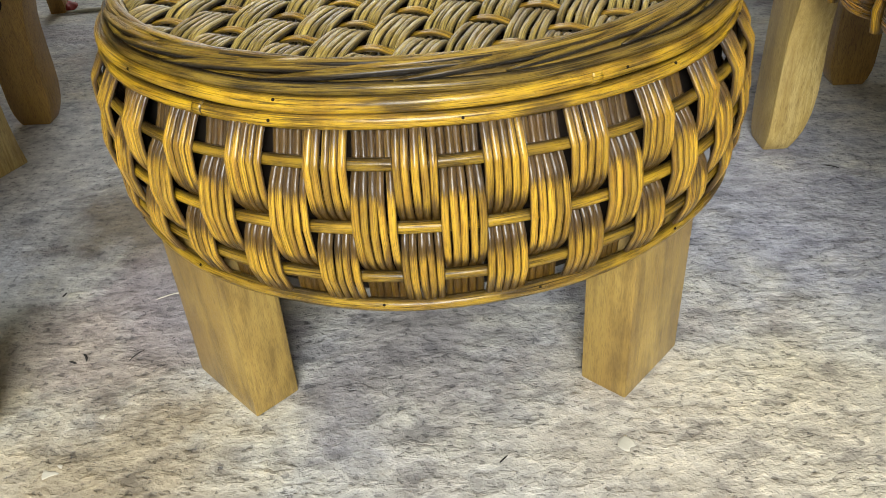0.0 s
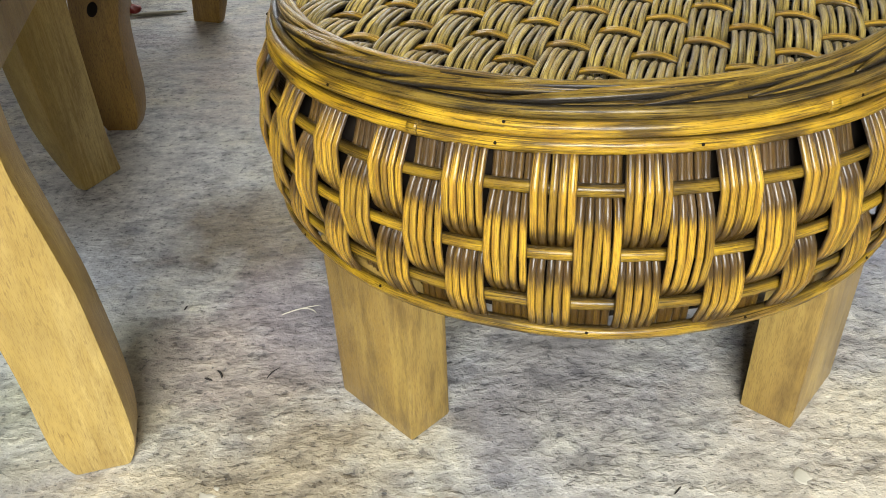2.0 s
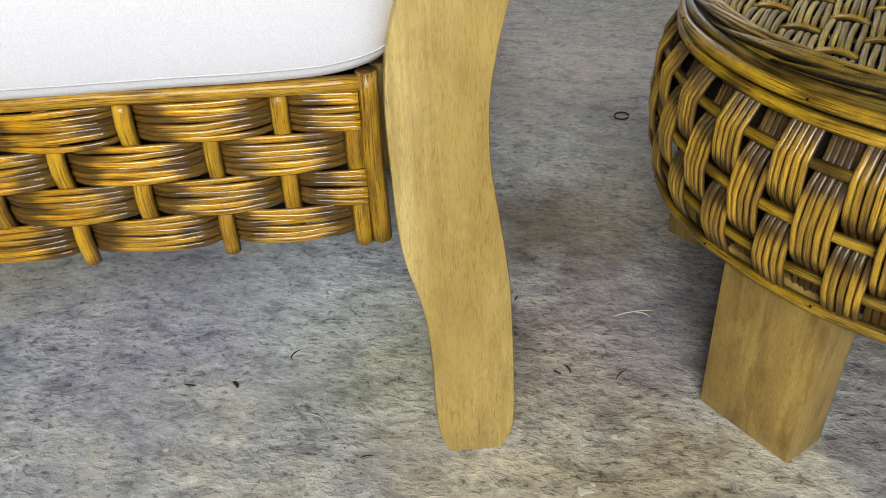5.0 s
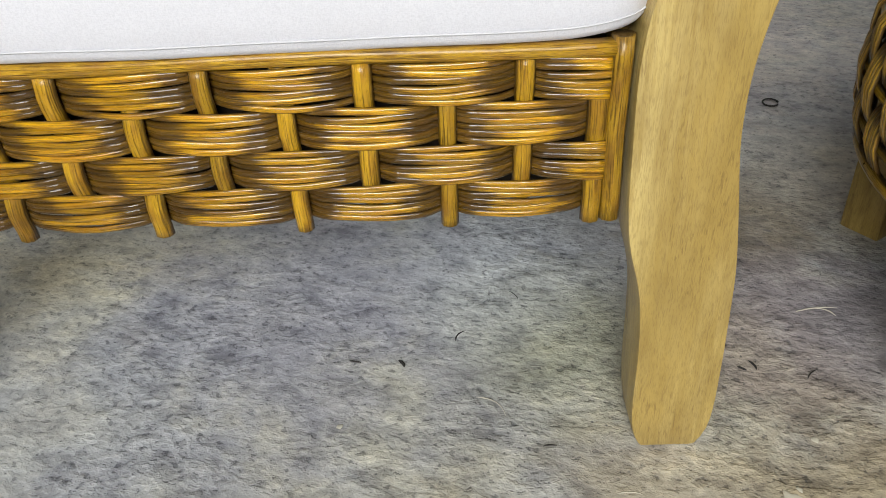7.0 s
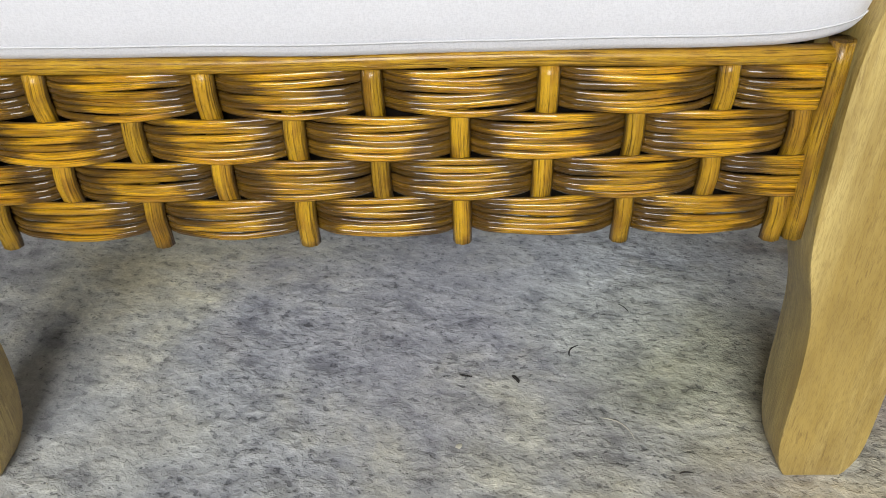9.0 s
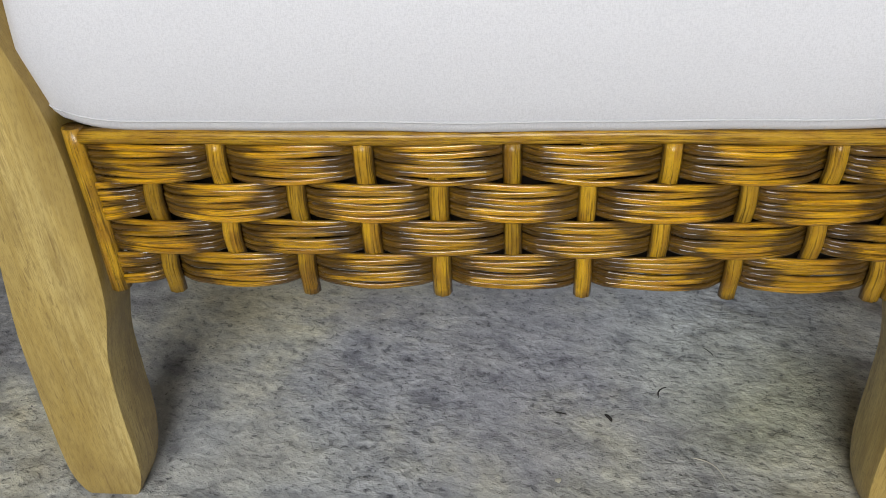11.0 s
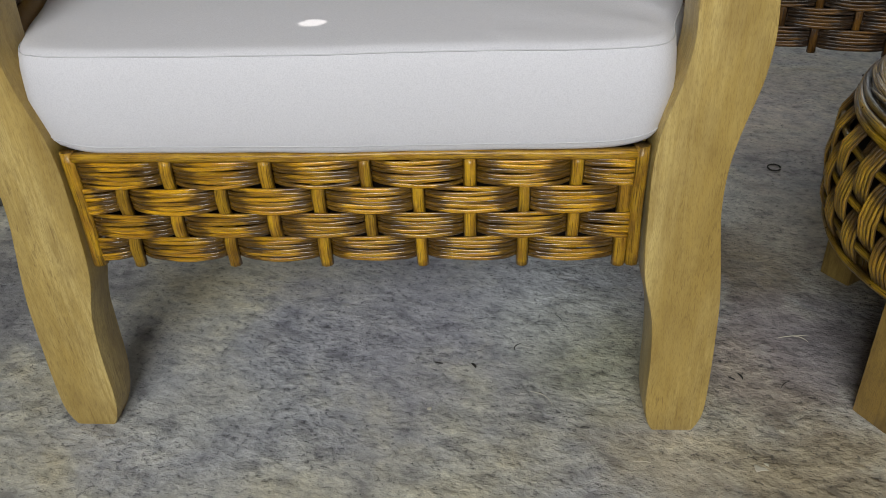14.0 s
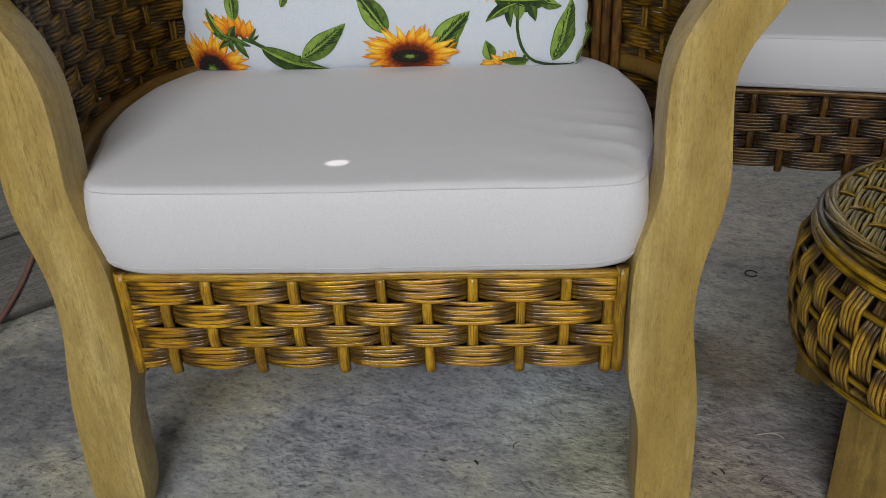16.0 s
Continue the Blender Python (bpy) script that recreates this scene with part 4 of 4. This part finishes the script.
for i in range(i0, i1 + 1):
    for k in range(5):
        u = U0 + i * COL + ((k + 0.5) / 5 - 0.5) * COL * 0.99
        du = u - uc
        if abs(du) > TOP_R - 0.006:
            continue
        hl = math.sqrt(TOP_R ** 2 - du ** 2)
        v = np.linspace(vc - hl, vc + hl, max(6, int(2 * hl / 0.0055)))
        phase = (v - V0 - SHEAR * (u - U0)) / ROW + i
        off = np.abs(phase / 2 - np.round(phase / 2)) * 2
        w = 1 - 2 * np.exp(-((off / 0.3) ** 2)) - 0.2 * np.cos(math.pi * phase)
        z = TOP_Z + 0.0042 * w + rng.uniform(-.0003, .0003) - 0.006 * np.clip((np.abs(v - vc) - hl + 0.012) / 0.012, 0, 1)
        uu = u + 0.0006 * np.sin(v * 60 + k * 2 + i) + rng.uniform(-.0003, .0003)
        x, y = U.x * uu + D.x * v - CEN.x, U.y * uu + D.y * v - CEN.y
        part("top_cane", Geo().tube(np.stack((x, y, z), 1), 0.00272 * rng.uniform(0.92, 1.08), (0, 0, 1), 8, 1.0, rng.uniform(0, 9), np.clip(0.55 + 0.5 * w + rng.uniform(-.25, .25), 0, 1)), OLIVE, table)
j0, j1 = math.floor((vc - TOP_R - V0) / ROW) - 1, math.ceil((vc + TOP_R - V0) / ROW) + 1
for j in range(j0, j1 + 1):
    u = np.linspace(uc - TOP_R, uc + TOP_R, 150)
    v = V0 + j * ROW + SHEAR * (u - U0)
    inside = (u - uc) ** 2 + (v - vc) ** 2 < (TOP_R - 0.004) ** 2
    if inside.sum() < 5:
        continue
    u, v = u[inside], v[inside]
    w = np.cos(math.pi * ((u - U0) / COL + j))
    g = Geo()
    for e in (-1, 1):
        vv = v + e * 0.0021
        x, y = U.x * u + D.x * vv - CEN.x, U.y * u + D.y * vv - CEN.y
        g.tube(np.stack((x, y, TOP_Z + 0.0006 + 0.0030 * w), 1), 0.0020, (0, 0, 1), 6, 0.9, rng.uniform(0, 9))
    part("cross_cane", g, DRUM_RIM, table, "pair of thin canes across the plait")


def table_leg(depth, w):
    gg, rings = Geo(), []
    for z in np.linspace(0, 0.172, 9):
        k = 1 - 0.04 * (1 - z / 0.172)
        rings.append([(-depth, -w / 2 * k, z), (0, -w / 2 * k, z), (0.0, w / 2 * k, z), (-depth, w / 2 * k, z)])
    return gg.loft(rings)


for ang, r, w, turn in ((227.9, 0.2743, 0.0985, 228), (318.8, 0.2716, 0.0937, 321.1), (146.5, 0.272, 0.09, 143), (48.0, 0.272, 0.09, 48)):
    a = radians(ang)
    part("leg", table_leg(0.046, w), GOLD_WOOD, table, "block leg of golden brown timber", pose(r * math.cos(a), r * math.sin(a), 0, 0, 0, turn), bevel=0.0025)


# ---- printed pillow ----
pillow = thing("throw_pillow", CHAIR @ pose(-0.028, 0.492, 0.450, -8, 0, -2.1), "white linen throw pillow with orange sunflower print against the chair back", "pillow")
PW, PH, PT = 0.325, 0.225, 0.058


def pillow_depth(x, z):
    """Half the pillow's thickness at x, z from its middle bottom."""
    a, b = min(1, abs(x) / PW), min(1, abs(z - PH) / PH)
    return PT * max(0.0, (1 - a ** 3.2)) ** 0.55 * max(0.0, (1 - b ** 4)) ** 0.45


def slump(x, z):
    """Rounds the lower corners and lets the lower edge sag unevenly."""
    low = max(0.0, 1 - z / 0.13)
    a = min(1.0, abs(x) / PW)
    edge = max(0.0, (a - 0.86) / 0.14)
    x -= math.copysign(0.022 * edge ** 2 * low ** 4 + 0.004 * math.sin(70 * z) * a ** 6, x)
    z += 0.020 * edge ** 2.5 * low ** 3 + 0.0022 * math.sin(21 * x + 1) * low ** 2
    return x, z


def pillow_body():
    gg = Geo()
    nx, nz = 56, 44
    us, ws = np.linspace(-1, 1, nx + 1), np.linspace(-1, 1, nz + 1)
    for sign in (-1, 1):
        base = len(gg.v)
        for w in ws:
            for u in us:
                ux, wz = math.sin(u * math.pi / 2) * PW, PH + math.sin(w * math.pi / 2) * PH
                # drawn-in sides between pointed corners
                pinch = 1 - 0.05 * (1 - abs(w) ** 2) * abs(u) ** 3
                x = ux * pinch
                z = PH + (wz - PH) * (1 - 0.04 * (1 - abs(u) ** 2) * abs(w) ** 3 * (1 if w > 0 else 0.2))
                x, z = slump(x, z)
                y = sign * pillow_depth(ux, wz) + 0.0025 * math.sin(9 * x + 23 * z) * (1 - abs(u)) * (1 - abs(w))
                gg.v.append((x, y, z))
        for i in range(nz):
            for k in range(nx):
                q = (base + i * (nx + 1) + k, base + i * (nx + 1) + k + 1, base + (i + 1) * (nx + 1) + k + 1, base + (i + 1) * (nx + 1) + k)
                gg.f.append(q if sign < 0 else q[::-1])
                gg.uv.append(((0, 0), (1, 0), (1, 1), (0, 1)))
    return gg


def surface(x, z, lift):
    # inverse of the drawn-in outline, near enough for the printed shapes
    x, z = max(-PW * 0.985, min(PW * 0.985, x)), max(0.004, z)
    u = math.asin(max(-1, min(1, x / PW))) * 2 / math.pi
    w = math.asin(max(-1, min(1, (z - PH) / PH))) * 2 / math.pi
    ux = x / (1 - 0.05 * (1 - abs(w) ** 2) * abs(u) ** 3)
    y = -pillow_depth(ux, z) + 0.0025 * math.sin(9 * x + 23 * z) * (1 - abs(u)) * (1 - abs(w))
    x, z = slump(x, z)
    return (x, y - lift, z)


part("cover", pillow_body(), PILLOW_CLOTH, pillow, "white printed linen cover")


def printed(gg, outline, lift, rows=4, flower=None):
    """Adds one printed shape to gg: its outline filled towards its middle, laid on the cloth."""
    cx, cz = sum(p[0] for p in outline) / len(outline), sum(p[1] for p in outline) / len(outline)
    base, n, far, rim = len(gg.v), len(outline), [], []
    for i in range(rows + 1):
        f = 1 - i / (rows + 0.2)
        flat = [(cx + (x - cx) * f, cz + (z - cz) * f) for x, z in outline]
        gg.v += [surface(x, z, lift) for x, z in flat]
        rim += [f] * n
        far += [math.hypot(x - flower[0], (z - flower[1]) / flower[3]) / flower[2] if flower else 0.0 for x, z in flat]
    for i in range(rows):
        for k in range(n):
            j = (k + 1) % n
            gg.f.append((base + i * n + k, base + i * n + j, base + (i + 1) * n + j, base + (i + 1) * n + k))
            gg.uv.append(tuple((far[c - base], rim[c - base]) for c in gg.f[-1]))
    gg.f.append(tuple(base + rows * n + k for k in range(n)))
    gg.uv.append(tuple((far[rows * n + k], rim[rows * n + k]) for k in range(n)))


def blade(x, z, ang, length, width, bend=0.0, tip=1.4, steps=9):
    """Outline of a petal or leaf from its foot at x, z."""
    up, down = [], []
    for i in range(steps + 1):
        q = i / steps
        a = ang + bend * q
        px, pz = x + length * q * math.cos(ang + bend * q / 2), z + length * q * math.sin(ang + bend * q / 2)
        h = width / 2 * math.sin(math.pi * q ** 0.8) ** 0.8 * (1 if q < 0.5 else (1 - (q - 0.5) * 2 * 0.35 * tip * 0.5)) + 0.0002
        up.append((px - h * math.sin(a), pz + h * math.cos(a)))
        down.append((px + h * math.sin(a), pz - h * math.cos(a)))
    return down + up[::-1]


def stem(points, width):
    pts = [Vector(p) for p in points]
    left, right = [], []
    for i, p in enumerate(pts):
        d = (pts[min(i + 1, len(pts) - 1)] - pts[max(i - 1, 0)]).normalized()
        left.append((p.x - d.y * width / 2, p.y + d.x * width / 2))
        right.append((p.x + d.y * width / 2, p.y - d.x * width / 2))
    return left, right


def print_stem(points, width, name="printed_stem"):
    left, right = stem(points, width)
    gg = Geo()
    fine_l, fine_r = [], []
    for i in range(len(left) - 1):
        for q in (0, 0.25, 0.5, 0.75):
            fine_l.append(tuple(a + (b - a) * q for a, b in zip(left[i], left[i + 1])))
            fine_r.append(tuple(a + (b - a) * q for a, b in zip(right[i], right[i + 1])))
    for a, b in zip(fine_l, fine_r):
        gg.v += [surface(*a, 0.0012), surface(*b, 0.0012)]
    for i in range(len(fine_l) - 1):
        gg.f.append((2 * i, 2 * i + 1, 2 * i + 3, 2 * i + 2))
        gg.uv.append(((0, 0), (1, 0), (1, 1), (0, 1)))
    part(name, gg, LEAF_DARK, pillow)


def sunflower(x, z, size, squash, seed, half=True):
    tilted = squash < 0.7
    flat = squash * (0.62 if tilted else 1.0)
    up = 0.0016 if tilted else 0.0
    rng = random.Random(seed)
    deep, fair = Geo(), Geo()
    for ring, (gg, n, l0) in enumerate(((deep, 31, 1.0), (fair, 27, 0.97))):
        for k in range(n):
            a = 2 * math.pi * (k + 0.5 * ring) / n + rng.uniform(-.06, .06)
            if half and not tilted and math.sin(a) < -0.35:
                continue
            ca, sa = math.cos(a), math.sin(a) * squash
            l = size * l0 * rng.uniform(0.82, 1.08) * (1 + (0.5 * math.sin(a) if tilted and sa < 0 else 0))
            foot = (0.15 if tilted else 0.24) * size
            printed(gg, blade(x + foot * ca, z + foot * sa, math.atan2(sa, ca), (l - foot) * math.hypot(ca, sa), size * 0.150, rng.uniform(-.35, .35), 2.2), up + 0.0008 + 0.0005 * ring + 0.00002 * k, 3, (x, z, size, squash))
    part("printed_petals", deep, PETAL_DEEP, pillow, "deep orange petals")
    part("printed_petals", fair, PETAL, pillow, "golden yellow petals")
    ring = [(x + 0.36 * size * (1 + 0.05 * math.sin(29 * a)) * math.cos(a), z + 0.36 * size * (1 + 0.05 * math.sin(29 * a)) * flat * math.sin(a)) for a in np.linspace(0, 2 * math.pi, 117)[:-1]]
    gg = Geo()
    printed(gg, ring, up + 0.0022, 3)
    part("printed_disc", gg, DISC, pillow, "dark brown seed disc")
    for grow, lift, material, name in ((1.0, 0.0027, LEAF_DARK, "printed_eye"), (0.62, 0.0031, LEAF_LIGHT, "eye_speck")):
        gg = Geo()
        printed(gg, [(x + 0.15 * grow * size * (1 + 0.16 * math.sin(7 * a) + 0.1 * math.sin(11 * a)) * math.cos(a), z + 0.14 * grow * size * flat * (1 + 0.16 * math.sin(7 * a)) * math.sin(a)) for a in np.linspace(0, 2 * math.pi, 43)[:-1]], up + lift, 2)
        part(name, gg, material, pillow, "green eye of the flower")


def leaf(x, z, ang, length, width, bend=0.0, dark=False):
    ang, bend = radians(ang), radians(bend)
    body, veins, rib, lit = Geo(), Geo(), Geo(), Geo()
    outline = blade(x, z, ang, length, width, bend, 1.4, 15)
    printed(body, outline, 0.0014, 3)
    ob = part("printed_leaf", body, LEAF_DARK if dark else LEAF, pillow)
    k = len(outline) // 2
    mid = [tuple((a + b) / 2 for a, b in zip(outline[i], outline[-1 - i])) for i in range(k)]
    # the lighter half, then feathered strokes out of the midrib
    printed(lit, mid + [(m[0] + (h[0] - m[0]) * 0.9, m[1] + (h[1] - m[1]) * 0.9) for m, h in zip(mid[::-1], outline[::-1][:k][::-1])], 0.0017, 2)
    part("light_half", lit, LEAF if dark else LEAF_LIGHT, ob)
    if length > 0.045:
        for side in (-1, 1):
            for i in range(12):
                q = 0.06 + 0.78 * i / 11
                a = ang + bend * q
                cx, cz = x + length * q * math.cos(ang + bend * q / 2), z + length * q * math.sin(ang + bend * q / 2)
                reach = width * (0.52 if i % 3 else 0.74) * math.sin(math.pi * q ** 0.8) ** 0.8 * (0.9 if side < 0 else 0.7)
                printed(veins, blade(cx, cz, a + side * 0.60, reach, width * 0.062, side * -0.35, 1.4, 5), 0.0021 + 0.00001 * i, 1)
        part("side_veins", veins, LEAF_INK, ob)
    printed(rib, blade(x, z, ang, length * 0.92, width * 0.075, bend), 0.0025, 1)
    part("vein", rib, LEAF_LIGHT if length > 0.045 else LEAF_DARK, ob)


def px(u):
    return -0.345 + (u - 330) * 0.000892 + 0.038


def pz(u, w):
    return 0.004 + (124 - 0.011 * (u - 330) - w) * 0.00083


def at(u, w):
    return px(u), pz(u, w)


sunflower(*at(372, 122), 0.066, 0.95, 3)
sunflower(*at(726, 98), 0.076, 0.62, 5)
sunflower(*at(903, -62), 0.07, 0.9, 8, False)
for (u, w), ang, l, wd, bend, dk in (((540, 97), 25, 0.088, 0.032, 18, False), ((472, 78), -36, 0.106, 0.030, 34, True), ((690, 55), 122, 0.075, 0.034, 8, False),
                                     ((764, 86), 46, 0.080, 0.034, -4, False), ((772, 88), 8, 0.042, 0.020, 60, False), ((430, 31), 93, 0.06, 0.023, 0, False),
                                     ((966, 108), 62, 0.095, 0.032, 24, False), ((1035, 100), 100, 0.05, 0.016, 8, False), ((862, 103), 100, 0.03, 0.02, 10, False),
                                     ((905, 6), 192, 0.052, 0.016, 34, True), ((893, 6), 262, 0.034, 0.012, 22, True), ((908, 4), 270, 0.026, 0.018, 0, False),
                                     ((924, 6), 300, 0.028, 0.014, -14, True), ((942, 0), 325, 0.034, 0.016, 34, False), ((868, 0), -4, 0.090, 0.034, 6, True), ((926, 104), 184, 0.045, 0.011, -10, True), ((922, 110), 178, 0.030, 0.008, 0, False), ((416, 62), 150, 0.056, 0.015, -50, True), ((422, 63), 170, 0.034, 0.011, -12, True), ((424, 62), 205, 0.032, 0.009, 14, True), ((450, 66), 40, 0.024, 0.005, 20, True), ((452, 67), 14, 0.020, 0.004, 30, True),
                                     ((414, 62), 285, 0.024, 0.009, 8, True), ((424, 63), 306, 0.036, 0.011, -6, True), ((410, 60), 338, 0.042, 0.011, 6, True),
                                     ((515, 8), 65, 0.03, 0.012, 0, False), ((1010, 116), 45, 0.035, 0.012, 20, False)):
    leaf(*at(u, w), ang, l, wd, bend, dk)
for u, w, n, l in ((424, 63, 15, 0.042), (888, 110, 15, 0.021)):
    rng = random.Random(u)
    for k in range(n):
        f = ((k * 4) % n) / (n - 1)
        a = radians(60 + 85 * f) + rng.uniform(-.1, .1)
        if u > 800:
            a = radians(75 + 95 * f) + rng.uniform(-.2, .2)
        g = Geo()
        foot = at(u + 26 - 42 * f + rng.uniform(-4, 4), w + rng.uniform(-6, 1)) if u < 800 else at(u + 18 - 36 * f, w + rng.uniform(-6, 2))
        printed(g, blade(*foot, a, l * (0.62 + 0.45 * f) * rng.uniform(0.8, 1.12), l * 0.3, rng.uniform(-.3, .3)), 0.0010 + 0.00003 * k, 3, (*at(u, w + 20), l * 1.5, 1.0))
        part("bud_petal", g, BUD_PETAL, pillow, "orange petal of an opening bud")
leaf(*at(418, 62), 72, 0.022, 0.012, -25, True)
print_stem([at(440, 62), at(462, 70), at(480, 80), at(500, 90), at(520, 96), at(545, 95)], 0.006)
print_stem([at(908, 10), at(906, 30), at(906, 48), at(908, 64), at(912, 78), at(918, 90), at(926, 100), at(937, 108), at(952, 113), at(970, 116), at(990, 117), at(1012, 117)], 0.0045)
print_stem([at(919, 95), at(918, 101), at(914, 106), at(907, 110), at(896, 112)], 0.005)

# ---- loose things on the floor ----
rng = random.Random(12)


def splinter(x, y, length, turn, thick, material, label, curve=0.0, category="splinter"):
    q = np.linspace(-0.5, 0.5, 9)
    pts = np.stack((q * length, curve * length * (0.25 - q ** 2) * 4, 0 * q + thick * 0.75), 1)
    solo("splinter", Geo().tube(pts, thick * np.array((.4, .8, 1, 1, .95, 1, .9, .7, .3)), (0, 0, 1), 5, 0.7), material, label, category, pose(x, y, 0, 0, 0, turn), "splinters on the floor")


for row in ((-0.362, 0.597, 0.013, -55, 0.0012, 0.1), (-0.371, 0.590, 0.009, -20, 0.0012, 0.0), (-0.310, 0.600, 0.018, 60, 0.0007, 0.1), (-0.676, 0.509, 0.011, -40, 0.0018, 0.1),
            (-0.634, 0.563, 0.018, 75, 0.0008, 0.2), (-0.60, 0.64, 0.016, -40, 0.0006, 0.1), (-0.72, 0.50, 0.012, 5, 0.001, 0.0), (0.47, 0.945, 0.02, -30, 0.0012, 0.1),
            (-0.43, 0.70, 0.008, 80, 0.001, 0.0), (-0.52, 0.45, 0.012, 20, 0.0007, 0.1), (0.05, 0.47, 0.01, 50, 0.0008, 0.0)):
    splinter(*row[:5], SPLINTER, "short dark wood splinter lying on the concrete floor", row[5])
for row in ((-0.303, 0.698, 0.042, 24, 0.0009, 0.06), (-0.295, 0.696, 0.02, -20, 0.0008, 0.2), (-0.58, 0.48, 0.035, -25, 0.0006, 0.2), (0.16, 0.42, 0.014, 40, 0.0008, 0.2), (-0.45, 0.42, 0.02, 15, 0.0006, 0.1)):
    splinter(*row[:5], STRAW, "thin pale straw of rattan lying on the concrete floor", row[5], "straw")
for x, y, r in ((-0.311, 0.518, 0.0045), (0.181, 0.525, 0.005), (-0.331, 0.453, 0.008), (-0.325, 0.462, 0.004), (0.151, 0.486, 0.010), (-0.7, 0.42, 0.004)):
    g, ring, n = Geo(), [], 9
    rr = [r * rng.uniform(0.45, 1.3) for _ in range(n)]
    for z, f in ((0.0, 1.0), (0.0005, 0.96), (0.0008, 0.7)):
        ring.append([(rr[k] * f * math.cos(2 * math.pi * k / n), 0.7 * rr[k] * f * math.sin(2 * math.pi * k / n), z) for k in range(n)])
    solo("mortar_chip", g.loft(ring), STRAW, "small pale mortar chip on the concrete floor", "chip", pose(x, y, 0, 0, 0, rng.uniform(0, 180)), "chips on the floor")
a = np.linspace(0.3, 5.9, 22)
g = Geo().tube(np.stack((0.011 * np.cos(a), 0.013 * np.sin(a), 0 * a + 0.0016), 1), 0.0014, (0, 0, 1), 6)
solo("cane_loop", g, SPLINTER, "small dark open loop of cane on the floor", "offcut", pose(-0.347, 1.19, 0))

# weathered boards with a cable beside the armchair
RUN = Vector((0.39, 0.92, 0)).normalized()
SLOPE = (Vector((-RUN.y, RUN.x, 0)) * math.cos(radians(38)) + Vector((0, 0, math.sin(radians(38))))).normalized()
FACE = RUN.cross(SLOPE)
FOOT = Vector((-1.60, 0.615, 0.012))
for k in range(4):
    g = Geo()
    rings = []
    for z in np.linspace(-0.8, 0.9, 14):
        w, th = 0.078 + 0.003 * math.sin(z * 7 + k), 0.012
        rings.append([(-w, -th, z), (w, -th, z), (w, th, z), (-w, th, z)])
    m = Matrix.Translation(FOOT + SLOPE * (0.08 + 0.163 * k) + FACE * (0.004 * (k % 2)) + RUN * 0.05 * k) @ Matrix((SLOPE, FACE, RUN)).transposed().to_4x4()
    solo("weathered_board", g.loft(rings), WEATHERED, "weathered grey board of a leaning stack on the floor", "board", m, "stack of boards", bevel=0.004)
g = Geo()
g.box(-0.05, 0.05, -0.8, 0.85, 0, 0.34)
solo("timber_baulk", g, WEATHERED, "grey timber baulk that carries the weathered boards", "timber", Matrix.Translation(FOOT + Vector((-RUN.y, RUN.x, 0)) * 0.52 - Vector((0, 0, 0.012))) @ pose(0, 0, 0, 0, 0, -23), smooth=False)
q = np.linspace(0, 1, 24)
pts = [FOOT + SLOPE * (-0.02 + 0.19 * f) + RUN * (-0.065 + 0.20 * f + 0.008 * math.sin(5 * f)) + FACE * 0.0195 for f in q]
solo("cable", Geo().tube([tuple(p) for p in pts], 0.0045, tuple(FACE), 8), CABLE, "red-brown cable lying over the weathered boards", "cable")

# wooden stool behind the armchair
stool = thing("stool", pose(-1.07, 1.85, 0, 0, 0, 8), "plain brown wooden stool standing on the floor", "stool")
for sx in (-1, 1):
    for sy in (-1, 1):
        g = Geo()
        g.loft([[(sx * 0.14 + a * w, sy * 0.14 + b * w, z) for a, b in ((-1, -1), (1, -1), (1, 1), (-1, 1))] for z, w in ((0, 0.017), (0.2, 0.02), (0.41, 0.022))])
        part("leg", g, BROWN_WOOD, stool, bevel=0.004)
g = Geo()
g.box(-0.18, 0.18, -0.18, 0.18, 0.41, 0.435)
part("seat", g, BROWN_WOOD, stool, smooth=False, bevel=0.006)
splinter(-0.83, 1.72, 0.12, 12, 0.006, STRAW, "pale stick lying on the concrete floor", 0.03, "stick")
g = Geo()
g.loft([[(0.022 * f * math.cos(a) * (1 + 0.3 * math.sin(3 * a)), 0.016 * f * math.sin(a), z + 0.004 * math.sin(4 * a)) for a in np.linspace(0, 2 * math.pi, 15)[:-1]] for z, f in ((0.004, 1.0), (0.010, 0.9), (0.016, 0.4))])
solo("wrapper", g, RED_PLASTIC, "crumpled red wrapper on the floor", "wrapper", pose(-0.90, 1.735, 0, 0, 0, 20))
